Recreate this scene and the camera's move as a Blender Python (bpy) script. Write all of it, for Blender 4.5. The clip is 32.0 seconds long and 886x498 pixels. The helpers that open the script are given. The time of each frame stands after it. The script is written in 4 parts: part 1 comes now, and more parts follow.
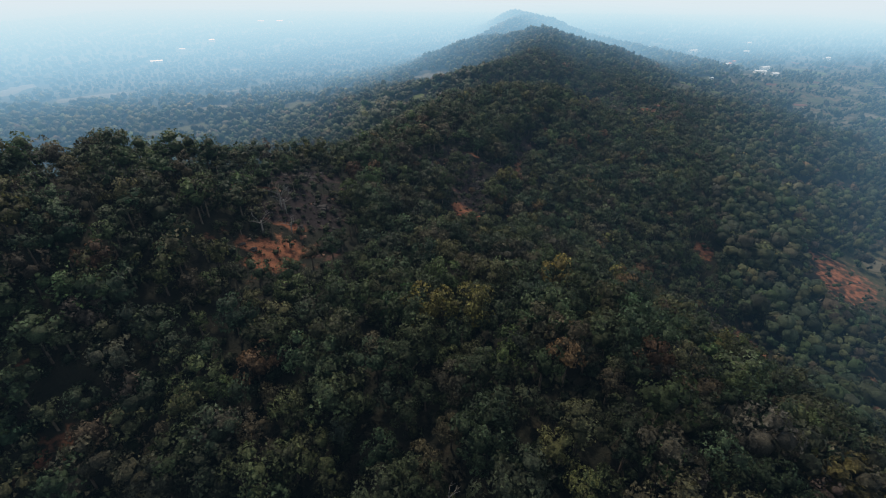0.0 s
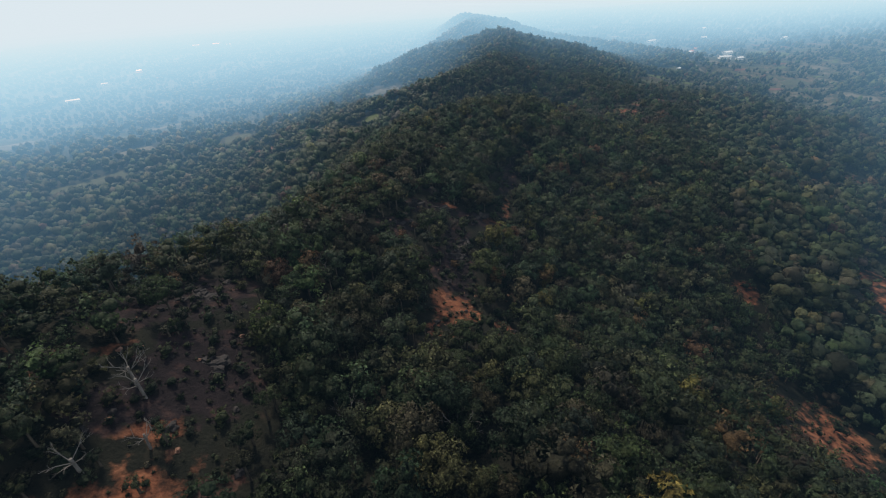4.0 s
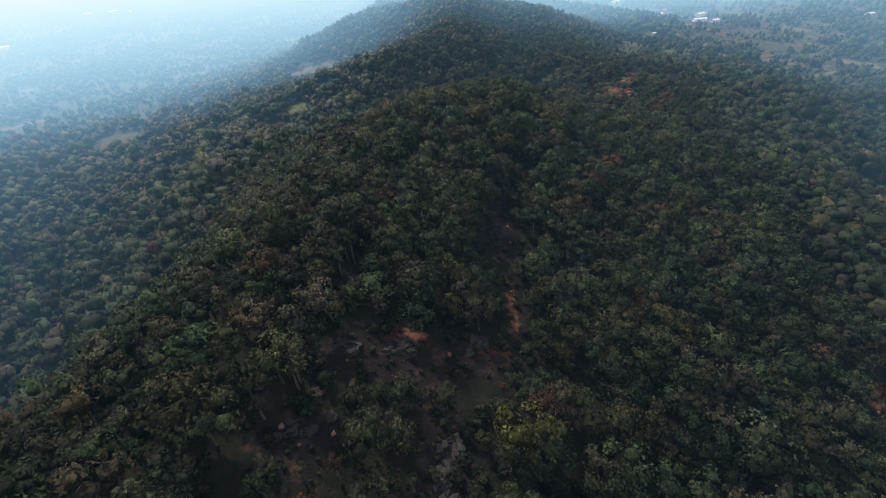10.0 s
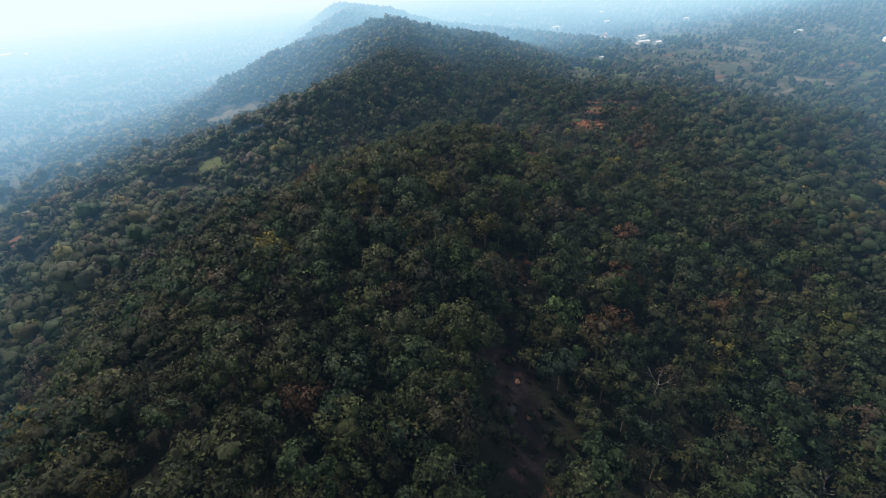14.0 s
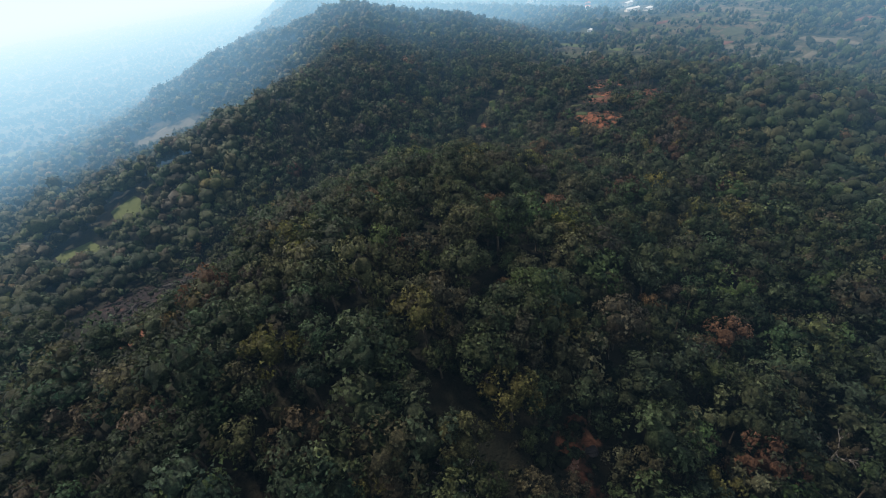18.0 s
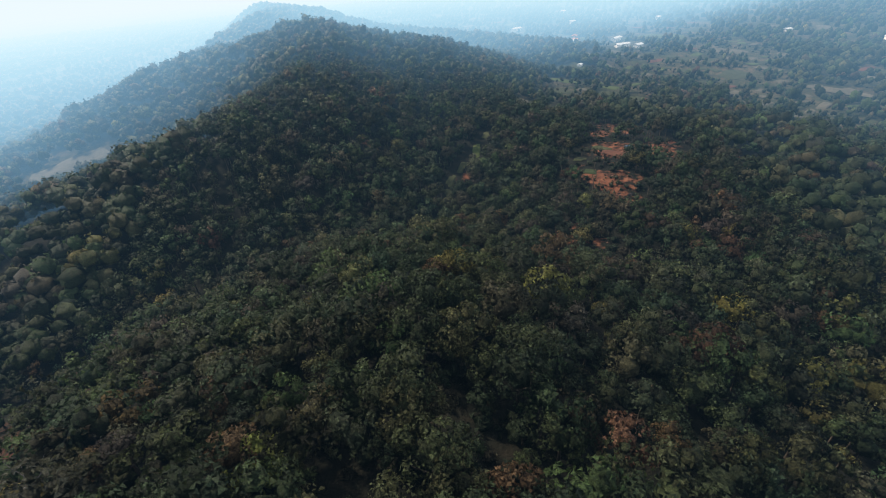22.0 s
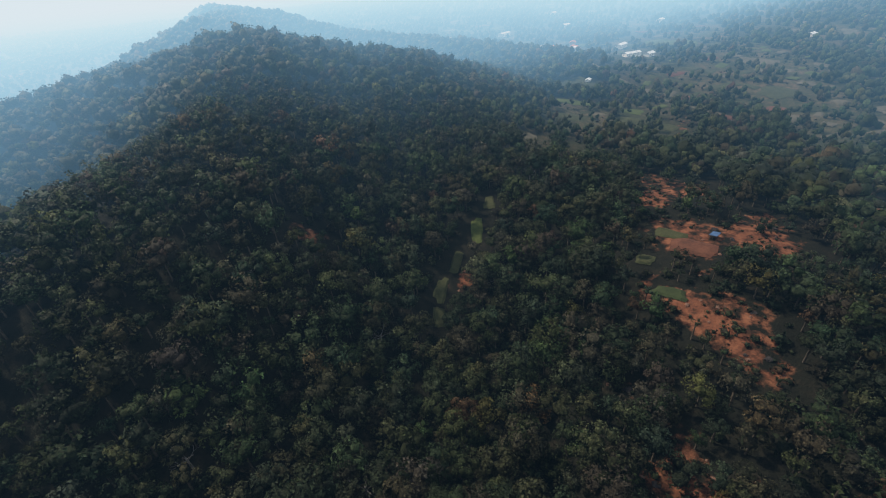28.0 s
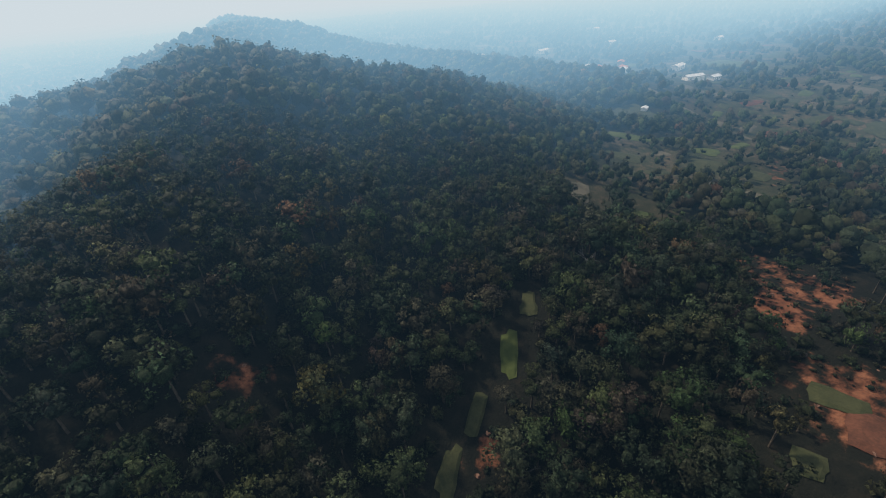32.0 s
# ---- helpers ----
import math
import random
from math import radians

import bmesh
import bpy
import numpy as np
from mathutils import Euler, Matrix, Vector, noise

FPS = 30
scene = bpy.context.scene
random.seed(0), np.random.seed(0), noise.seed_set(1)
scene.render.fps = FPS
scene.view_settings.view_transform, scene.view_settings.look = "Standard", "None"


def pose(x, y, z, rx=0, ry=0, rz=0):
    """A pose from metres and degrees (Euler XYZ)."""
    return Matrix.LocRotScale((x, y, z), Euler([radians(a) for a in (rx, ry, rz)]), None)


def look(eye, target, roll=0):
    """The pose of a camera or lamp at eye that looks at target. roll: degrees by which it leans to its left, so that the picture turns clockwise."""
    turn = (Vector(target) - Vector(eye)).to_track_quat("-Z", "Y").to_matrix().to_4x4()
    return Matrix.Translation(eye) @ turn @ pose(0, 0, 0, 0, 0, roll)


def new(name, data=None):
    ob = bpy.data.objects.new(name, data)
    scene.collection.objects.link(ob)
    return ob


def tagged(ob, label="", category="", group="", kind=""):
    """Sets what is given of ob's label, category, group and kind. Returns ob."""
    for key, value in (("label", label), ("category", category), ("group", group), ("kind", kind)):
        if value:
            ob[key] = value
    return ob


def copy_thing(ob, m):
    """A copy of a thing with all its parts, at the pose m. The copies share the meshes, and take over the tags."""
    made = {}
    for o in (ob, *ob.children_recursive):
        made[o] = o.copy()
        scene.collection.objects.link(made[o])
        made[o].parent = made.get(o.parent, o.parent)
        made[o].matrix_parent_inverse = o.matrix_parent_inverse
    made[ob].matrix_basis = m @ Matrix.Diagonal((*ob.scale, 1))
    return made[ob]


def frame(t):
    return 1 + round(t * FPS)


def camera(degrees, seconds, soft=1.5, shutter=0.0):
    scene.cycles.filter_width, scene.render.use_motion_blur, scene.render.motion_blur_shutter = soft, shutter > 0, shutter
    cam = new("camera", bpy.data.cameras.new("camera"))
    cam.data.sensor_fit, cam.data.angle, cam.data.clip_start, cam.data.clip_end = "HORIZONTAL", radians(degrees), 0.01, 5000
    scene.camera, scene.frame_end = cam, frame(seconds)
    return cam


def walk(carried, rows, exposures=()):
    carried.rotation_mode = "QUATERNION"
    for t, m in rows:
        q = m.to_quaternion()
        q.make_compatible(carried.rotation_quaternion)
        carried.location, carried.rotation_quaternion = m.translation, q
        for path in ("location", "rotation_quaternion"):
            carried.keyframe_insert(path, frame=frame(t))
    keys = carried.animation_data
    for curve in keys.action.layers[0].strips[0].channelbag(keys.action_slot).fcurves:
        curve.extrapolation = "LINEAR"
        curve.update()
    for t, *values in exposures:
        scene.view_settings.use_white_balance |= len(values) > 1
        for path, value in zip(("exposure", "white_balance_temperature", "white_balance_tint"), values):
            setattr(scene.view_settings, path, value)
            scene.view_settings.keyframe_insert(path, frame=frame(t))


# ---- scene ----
cam = camera(89.7, 32.0, 1.1)
METRES, EYE, TILT, LEAN, TURN = 400.0, 120.0, -31.0, 0.0, 0.0
ROWS = [
    (0.0, 0.0, 0.0, 0.0, 0.0, 0.0, -0.0),
    (0.5, -0.0001, 0.0141, 0.0077, 0.65, 1.73, -0.37),
    (1.0, -0.0004, 0.028, 0.0156, -0.73, 1.27, 1.32),
    (1.5, -0.0006, 0.0418, 0.0233, -1.33, 0.59, 2.47),
    (2.0, -0.0006, 0.0556, 0.0309, -1.48, 0.4, 3.28),
    (2.5, -0.0005, 0.0694, 0.0384, -1.7, 0.11, 4.23),
    (3.0, -0.0003, 0.0835, 0.0457, -3.21, 0.58, 5.48),
    (3.5, 0.0004, 0.0975, 0.0529, -3.58, 0.75, 6.06),
    (5.5, 0.0051, 0.1536, 0.0802, -2.67, -0.88, 6.88),
    (6.0, 0.0064, 0.1679, 0.087, -3.01, -0.9, 7.62),
    (6.5, 0.0077, 0.1819, 0.0933, -4.04, -4.61, 8.55),
    (7.0, 0.0092, 0.1963, 0.0996, -4.24, -5.09, 8.61),
    (7.5, 0.011, 0.2109, 0.1059, -4.43, -3.96, 8.93),
    (8.0, 0.0128, 0.2256, 0.1123, -5.39, -3.41, 9.31),
    (8.5, 0.0147, 0.2403, 0.1189, -9.04, -3.43, 10.3),
    (9.0, 0.0171, 0.2546, 0.1258, -10.62, -3.51, 10.55),
    (9.5, 0.02, 0.2688, 0.1325, -9.86, -3.66, 10.08),
    (10.0, 0.0229, 0.2828, 0.1393, -9.23, -3.97, 9.53),
    (10.5, 0.0257, 0.2962, 0.1453, -9.53, -4.51, 9.65),
    (11.0, 0.0284, 0.3101, 0.1515, -9.65, -4.86, 9.8),
    (11.5, 0.0313, 0.324, 0.1577, -9.45, -4.36, 9.83),
    (12.0, 0.0342, 0.3382, 0.1642, -10.89, -2.15, 10.2),
    (12.5, 0.0371, 0.3522, 0.1709, -14.02, -2.14, 11.55),
    (13.0, 0.0404, 0.3657, 0.1772, -15.07, -2.94, 12.58),
    (13.5, 0.044, 0.3792, 0.1834, -15.43, -2.67, 13.48),
    (14.0, 0.048, 0.3925, 0.1895, -15.38, -2.15, 13.99),
    (14.5, 0.0523, 0.4057, 0.1956, -16.26, -1.4, 14.91),
    (16.5, 0.0745, 0.4577, 0.2206, -17.48, -2.69, 19.04),
    (17.0, 0.0807, 0.4705, 0.227, -17.37, -3.27, 18.88),
    (17.5, 0.0871, 0.4833, 0.2333, -17.12, -3.99, 18.76),
    (18.0, 0.0935, 0.496, 0.2395, -17.23, -4.77, 18.79),
    (18.5, 0.1, 0.5088, 0.2454, -16.87, -5.5, 18.78),
    (19.0, 0.1064, 0.5216, 0.2509, -16.9, -5.67, 18.64),
    (19.5, 0.1128, 0.5344, 0.2564, -17.3, -5.13, 18.52),
    (20.0, 0.119, 0.5473, 0.262, -17.67, -3.95, 18.26),
    (20.5, 0.1256, 0.5603, 0.2679, -17.73, -3.17, 17.78),
    (21.0, 0.1321, 0.5733, 0.2739, -18.9, -3.17, 17.27),
    (21.5, 0.1386, 0.5861, 0.2804, -20.5, -3.3, 17.16),
    (22.0, 0.1452, 0.5989, 0.287, -20.71, -3.37, 17.0),
    (22.5, 0.1518, 0.6113, 0.2936, -20.45, -3.34, 16.65),
    (23.0, 0.1587, 0.6238, 0.3003, -20.1, -3.42, 16.36),
    (23.5, 0.1654, 0.6361, 0.3072, -20.48, -3.69, 16.37),
    (24.0, 0.1725, 0.6486, 0.314, -19.46, -3.22, 15.39),
    (24.5, 0.1793, 0.6614, 0.3209, -19.37, -2.84, 14.53),
    (25.0, 0.1861, 0.6738, 0.3279, -18.33, -2.14, 13.36),
    (25.5, 0.1928, 0.6864, 0.3352, -18.45, -2.08, 12.61),
    (26.0, 0.1991, 0.699, 0.3422, -21.36, -2.61, 13.92),
    (26.5, 0.2059, 0.7111, 0.3492, -21.92, -2.4, 14.67),
    (28.5, 0.2345, 0.7595, 0.3756, -23.17, -4.55, 19.22),
    (29.0, 0.2421, 0.7716, 0.3815, -22.89, -4.36, 19.61),
    (29.5, 0.2496, 0.7836, 0.3874, -22.49, -3.98, 19.36),
    (30.0, 0.2575, 0.7955, 0.3931, -22.47, -4.33, 19.43),
    (30.5, 0.265, 0.8074, 0.3989, -21.85, -4.27, 18.95),
    (31.0, 0.2727, 0.8193, 0.4046, -21.38, -3.45, 17.99),
    (31.5, 0.2805, 0.8313, 0.4103, -20.32, -2.39, 16.77),
    (32.0, 0.288, 0.8433, 0.4163, -19.63, -1.76, 16.01),
]
walk(cam, [(t, pose(0, 0, EYE, TILT, LEAN, TURN) @ pose(METRES * x, METRES * y, METRES * z, 90 + pitch, roll, yaw)) for t, x, y, z, yaw, pitch, roll in ROWS],
     ((0.0, 0.12), (3.5, 0.08), (7.0, 0.3), (20.0, 0.4), (26.0, 0.1), (30.0, 0.05), (32.0, -0.1)))

# ---- air, sky and sun ----
world = bpy.data.worlds.new("hazy_sky")
scene.world = world
world.use_nodes = True
wn, wl = world.node_tree.nodes, world.node_tree.links
wn.clear()
w_out = wn.new("ShaderNodeOutputWorld")
sky = wn.new("ShaderNodeTexSky")
sky.sky_type, sky.sun_disc = "NISHITA", False
SUN_ELEVATION, SUN_AZIMUTH = radians(47), radians(-20)
sky.sun_elevation, sky.sun_rotation = SUN_ELEVATION, SUN_AZIMUTH
sky.dust_density, sky.air_density = 2.0, 1.0
w_bg = wn.new("ShaderNodeBackground")
w_bg.inputs["Strength"].default_value = 0.115
wl.new(sky.outputs[0], w_bg.inputs[0])
wl.new(w_bg.outputs[0], w_out.inputs["Surface"])

# Winter haze in the low air: thin over the ridge, thicker over the low land beside it, a bank over the plain behind.
# It dims and lightens what lies behind it, blue sooner than red.
HAZE = ((-500, 0.0), (-450, 0.012), (110, 0.018), (215, 0.022), (340, 0.026), (390, 0.045), (432, 0.16), (462, 0.45), (492, 0.95), (532, 1.2), (610, 1.05), (760, 1.0), (900, 1.0), (1300, 1.05))
THICKEST = 1 / 200                         # extinction per metre in the thick of the bank
SIGMA = (0.37, 0.69, 1.0)                  # how much each colour is held back
AIR = (0.68, 0.76, 0.81)                   # the brightness that endlessly deep haze gives off, set to look like daylight
w_geo = wn.new("ShaderNodeNewGeometry")
along = wn.new("ShaderNodeVectorMath")     # distance over the plan, towards the plain
along.operation = "DOT_PRODUCT"
along.inputs[1].default_value = (-0.25, 1.0, 0.0)
wl.new(w_geo.outputs["Position"], along.inputs[0])
scaled = wn.new("ShaderNodeMath")
scaled.operation = "MULTIPLY_ADD"
scaled.inputs[1].default_value, scaled.inputs[2].default_value = 1 / 1900, 500 / 1900
wl.new(along.outputs["Value"], scaled.inputs[0])
thick = wn.new("ShaderNodeValToRGB")
while len(thick.color_ramp.elements) < len(HAZE):
    thick.color_ramp.elements.new(0.5)
for element, (u, d) in zip(thick.color_ramp.elements, HAZE):
    element.position, element.color = (u + 500) / 1900, (d, d, d, 1)
wl.new(scaled.outputs[0], thick.inputs[0])
ends = wn.new("ShaderNodeMath")            # the bank ends 8 km off
ends.operation = "LESS_THAN"
ends.inputs[1].default_value = 8000
wl.new(along.outputs["Value"], ends.inputs[0])
inside = wn.new("ShaderNodeMath")
inside.operation = "MULTIPLY"
wl.new(ends.outputs[0], inside.inputs[1])
aside = wn.new("ShaderNodeVectorMath")     # distance from the line of the ridge
aside.operation = "DOT_PRODUCT"
aside.inputs[1].default_value = (0.95, -0.3, 0.0)
wl.new(w_geo.outputs["Position"], aside.inputs[0])
lateral = wn.new("ShaderNodeMath")
lateral.operation = "ADD"
lateral.inputs[1].default_value = 20.0
wl.new(aside.outputs["Value"], lateral.inputs[0])
off_ridge = wn.new("ShaderNodeMath")
off_ridge.operation = "ABSOLUTE"
wl.new(lateral.outputs[0], off_ridge.inputs[0])
lowland = wn.new("ShaderNodeMapRange")     # the air is thicker over the low land on both sides
lowland.inputs["From Min"].default_value, lowland.inputs["From Max"].default_value = 70.0, 230.0
lowland.inputs["To Min"].default_value, lowland.inputs["To Max"].default_value = 0.0, 0.17
wl.new(off_ridge.outputs[0], lowland.inputs["Value"])
summed = wn.new("ShaderNodeMath")
summed.operation = "ADD"
wl.new(thick.outputs[0], summed.inputs[0])
wl.new(lowland.outputs["Result"], summed.inputs[1])
wl.new(summed.outputs[0], inside.inputs[0])
dense = wn.new("ShaderNodeMath")
dense.operation = "MULTIPLY"
dense.inputs[1].default_value = THICKEST
wl.new(inside.outputs[0], dense.inputs[0])
absorb = wn.new("ShaderNodeVolumeAbsorption")
absorb.inputs["Color"].default_value = (*[1 - s for s in SIGMA], 1)
wl.new(dense.outputs[0], absorb.inputs["Density"])
# the haze emits its pale light itself, in place of scattered sunlight
glow = wn.new("ShaderNodeEmission")
glow.inputs["Color"].default_value = (*[s * a for s, a in zip(SIGMA, AIR)], 1)
wl.new(dense.outputs[0], glow.inputs["Strength"])
both = wn.new("ShaderNodeAddShader")
wl.new(absorb.outputs[0], both.inputs[0])
wl.new(glow.outputs[0], both.inputs[1])
wl.new(both.outputs[0], w_out.inputs["Volume"])
world.cycles.volume_step_size = 60.0
scene.cycles.volume_max_steps = 10

sun_way = Vector((math.sin(SUN_AZIMUTH) * math.cos(SUN_ELEVATION), math.cos(SUN_AZIMUTH) * math.cos(SUN_ELEVATION), math.sin(SUN_ELEVATION)))
sun_data = bpy.data.lights.new("sun", "SUN")
sun_data.energy, sun_data.angle, sun_data.color = 4.3, radians(5.0), (1.0, 0.89, 0.71)
sun = new("sun", sun_data)
sun.matrix_basis = look(sun_way * 300, (0, 0, 0))


# ---- materials ----
def material(name):
    m = bpy.data.materials.new(name)
    m.use_nodes = True
    n, l = m.node_tree.nodes, m.node_tree.links
    return m, n, l, n["Principled BSDF"]


def noise_node(n, l, scale, detail=4.0, coords=None, rough=0.6):
    t = n.new("ShaderNodeTexNoise")
    t.inputs["Scale"].default_value, t.inputs["Detail"].default_value, t.inputs["Roughness"].default_value = scale, detail, rough
    if coords is not None:
        l.new(coords, t.inputs["Vector"])
    return t


def ramp_node(n, l, fac, stops):
    r = n.new("ShaderNodeValToRGB")
    while len(r.color_ramp.elements) < len(stops):
        r.color_ramp.elements.new(0.5)
    for e, (at, c) in zip(r.color_ramp.elements, stops):
        e.position, e.color = at, (*c, 1)
    l.new(fac, r.inputs[0])
    return r


def mix_node(n, l, fac, a, b, kind="MIX"):
    m = n.new("ShaderNodeMix")
    m.data_type, m.blend_type = "RGBA", kind
    for socket, value in ((m.inputs[0], fac), (m.inputs[6], a), (m.inputs[7], b)):
        if isinstance(value, (int, float)):
            socket.default_value = value
        elif isinstance(value, tuple):
            socket.default_value = (*value, 1)
        else:
            l.new(value, socket)
    return m.outputs[2]


def math_node(n, l, op, a, b, clamp=False):
    m = n.new("ShaderNodeMath")
    m.operation, m.use_clamp = op, clamp
    for socket, value in zip(m.inputs, (a, b)):
        if isinstance(value, (int, float)):
            socket.default_value = value
        else:
            l.new(value, socket)
    return m.outputs[0]


def bump_node(n, l, bsdf, height, strength, distance):
    b = n.new("ShaderNodeBump")
    b.inputs["Strength"].default_value, b.inputs["Distance"].default_value = strength, distance
    l.new(height, b.inputs["Height"])
    l.new(b.outputs[0], bsdf.inputs["Normal"])


def leaf_material(name, per_object):
    """Foliage: the leaf colour comes with the mesh, shade painted into its inner boughs, varied by fine noise; light
    passes through the leaves.
    """
    m, n, l, bsdf = material(name)
    tint = n.new("ShaderNodeAttribute")
    tint.attribute_name = "tint"
    geo = n.new("ShaderNodeNewGeometry")
    fine = noise_node(n, l, 4.6, 5, geo.outputs["Position"], 0.75)
    colour = mix_node(n, l, 1.0, tint.outputs["Color"], ramp_node(n, l, fine.outputs[0], ((0.36, (0.4, 0.43, 0.46)), (0.5, (0.9, 0.9, 0.9)), (0.64, (1.75, 1.7, 1.5)))).outputs[0], "MULTIPLY")
    if per_object:
        info = n.new("ShaderNodeObjectInfo")
        vary = ramp_node(n, l, info.outputs["Random"], ((0.0, (0.65, 0.7, 0.75)), (0.35, (1.0, 1.0, 1.0)), (0.7, (1.3, 1.25, 1.05)), (1.0, (0.85, 0.92, 0.9))))
        colour = mix_node(n, l, 1.0, colour, vary.outputs[0], "MULTIPLY")
    l.new(colour, bsdf.inputs["Base Color"])
    sprays = noise_node(n, l, 4.5, 4, geo.outputs["Position"], 0.7)
    bump_node(n, l, bsdf, sprays.outputs[0], 1.0, 0.4)
    bsdf.inputs["Roughness"].default_value = 0.6
    bsdf.inputs["Specular IOR Level"].default_value = 0.15
    through_leaf = n.new("ShaderNodeBsdfTranslucent")
    l.new(colour, through_leaf.inputs["Color"])
    mix = n.new("ShaderNodeMixShader")
    mix.inputs[0].default_value = 0.3
    l.new(bsdf.outputs[0], mix.inputs[1])
    l.new(through_leaf.outputs[0], mix.inputs[2])
    l.new(mix.outputs[0], n["Material Output"].inputs["Surface"])
    return m


leaf_many = leaf_material("foliage_of_forest", False)
leaf_single = leaf_material("foliage_of_tree", True)


def rough_material(name, dark, light, scale, bump=0.5, distance=0.05, roughness=0.9):
    m, n, l, bsdf = material(name)
    geo = n.new("ShaderNodeNewGeometry")
    big = noise_node(n, l, scale, 5, geo.outputs["Position"])
    small = noise_node(n, l, scale * 7, 4, geo.outputs["Position"])
    both_scales = mix_node(n, l, 0.4, big.outputs[0], small.outputs[0])
    l.new(ramp_node(n, l, both_scales, ((0.32, dark), (0.68, light))).outputs[0], bsdf.inputs["Base Color"])
    bsdf.inputs["Roughness"].default_value = roughness
    bsdf.inputs["Specular IOR Level"].default_value = 0.2
    bump_node(n, l, bsdf, small.outputs[0], bump, distance)
    return m


bark = rough_material("bark", (0.035, 0.028, 0.022), (0.10, 0.08, 0.062), 2.0)
dead_bark = rough_material("grey_bark", (0.09, 0.08, 0.075), (0.19, 0.175, 0.165), 2.0)
rock = rough_material("weathered_rock", (0.012, 0.011, 0.012), (0.038, 0.032, 0.032), 0.5, 0.8, 0.15)
red_rock = rough_material("red_rock", (0.07, 0.04, 0.03), (0.22, 0.12, 0.085), 0.9, 0.8, 0.15)
whitewash = rough_material("whitewashed_wall", (0.55, 0.52, 0.47), (0.78, 0.76, 0.72), 0.6)
mud_wall = rough_material("mud_wall", (0.25, 0.16, 0.10), (0.42, 0.29, 0.20), 0.6)
tin = rough_material("tin_roof", (0.38, 0.40, 0.42), (0.6, 0.62, 0.64), 0.4, 0.3, 0.03, 0.45)
clay_roof = rough_material("clay_tile_roof", (0.18, 0.07, 0.04), (0.36, 0.17, 0.10), 0.8)
blue_sheet = rough_material("blue_tarpaulin", (0.025, 0.055, 0.12), (0.06, 0.11, 0.21), 0.8, 0.4, 0.05, 0.5)
dark_wood = rough_material("dark_wood", (0.04, 0.03, 0.025), (0.12, 0.09, 0.06), 1.5)
field_green = rough_material("young_rice", (0.03, 0.043, 0.011), (0.066, 0.078, 0.022), 0.12, 0.6, 0.1)
field_olive = rough_material("dry_grass_field", (0.018, 0.024, 0.009), (0.05, 0.05, 0.021), 0.45, 0.6, 0.1)
field_crop = rough_material("vegetable_plot", (0.014, 0.022, 0.008), (0.034, 0.045, 0.016), 0.5, 0.7, 0.12)
field_tan = rough_material("stubble_field", (0.045, 0.041, 0.028), (0.105, 0.09, 0.064), 0.10, 0.6, 0.1)
field_red = rough_material("ploughed_red_field", (0.04, 0.017, 0.011), (0.12, 0.046, 0.026), 0.4, 0.6, 0.1)

# The ground: leaf litter on the hills, bare red earth and burnt rock in the clearings.
ground_mat, gn, gl, g_bsdf = material("hill_ground")
g_geo = gn.new("ShaderNodeNewGeometry")
cover = gn.new("ShaderNodeAttribute")
cover.attribute_name = "cover"
g_split = gn.new("ShaderNodeSeparateColor")
gl.new(cover.outputs["Color"], g_split.inputs[0])
g_big = noise_node(gn, gl, 0.05, 6, g_geo.outputs["Position"])
g_mid = noise_node(gn, gl, 0.35, 6, g_geo.outputs["Position"])
g_small = noise_node(gn, gl, 2.2, 5, g_geo.outputs["Position"])
# The litter is kept near black, about as dark as the burnt ground.
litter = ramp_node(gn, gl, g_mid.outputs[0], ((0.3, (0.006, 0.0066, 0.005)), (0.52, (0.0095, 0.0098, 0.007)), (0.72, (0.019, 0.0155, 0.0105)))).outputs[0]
plain_soil = ramp_node(gn, gl, mix_node(gn, gl, 0.35, mix_node(gn, gl, 0.5, g_big.outputs[0], g_mid.outputs[0]), g_small.outputs[0]), ((0.40, (0.02, 0.026, 0.012)), (0.5, (0.042, 0.042, 0.023)), (0.58, (0.095, 0.068, 0.044)))).outputs[0]
soil = ramp_node(gn, gl, g_mid.outputs[0], ((0.3, (0.045, 0.023, 0.016)), (0.5, (0.125, 0.047, 0.026)), (0.7, (0.2, 0.085, 0.047)))).outputs[0]
soil = mix_node(gn, gl, math_node(gn, gl, "MULTIPLY", math_node(gn, gl, "SUBTRACT", g_small.outputs[0], 0.52, True), 3.0, True), soil, (0.06, 0.034, 0.026))
burn = ramp_node(gn, gl, g_mid.outputs[0], ((0.3, (0.006, 0.0045, 0.0055)), (0.54, (0.0125, 0.009, 0.0105)), (0.64, (0.03, 0.018, 0.017)), (0.74, (0.08, 0.04, 0.028)))).outputs[0]


def ragged(value, gain=2.4):
    wavy = math_node(gn, gl, "MULTIPLY", math_node(gn, gl, "SUBTRACT", g_mid.outputs[0], 0.5), 2.2)
    edge = math_node(gn, gl, "SUBTRACT", math_node(gn, gl, "ADD", value, wavy), 0.5)
    return math_node(gn, gl, "MULTIPLY", edge, gain, True)


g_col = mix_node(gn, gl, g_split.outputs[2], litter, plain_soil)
g_col = mix_node(gn, gl, ragged(g_split.outputs[0]), g_col, soil)
g_col = mix_node(gn, gl, ragged(math_node(gn, gl, "MULTIPLY", g_split.outputs[1], 1.25), 4.5), g_col, burn)
gl.new(g_col, g_bsdf.inputs["Base Color"])
g_bsdf.inputs["Roughness"].default_value = 0.95
g_bsdf.inputs["Specular IOR Level"].default_value = 0.1
bump_node(gn, gl, g_bsdf, g_small.outputs[0], 0.8, 0.4)


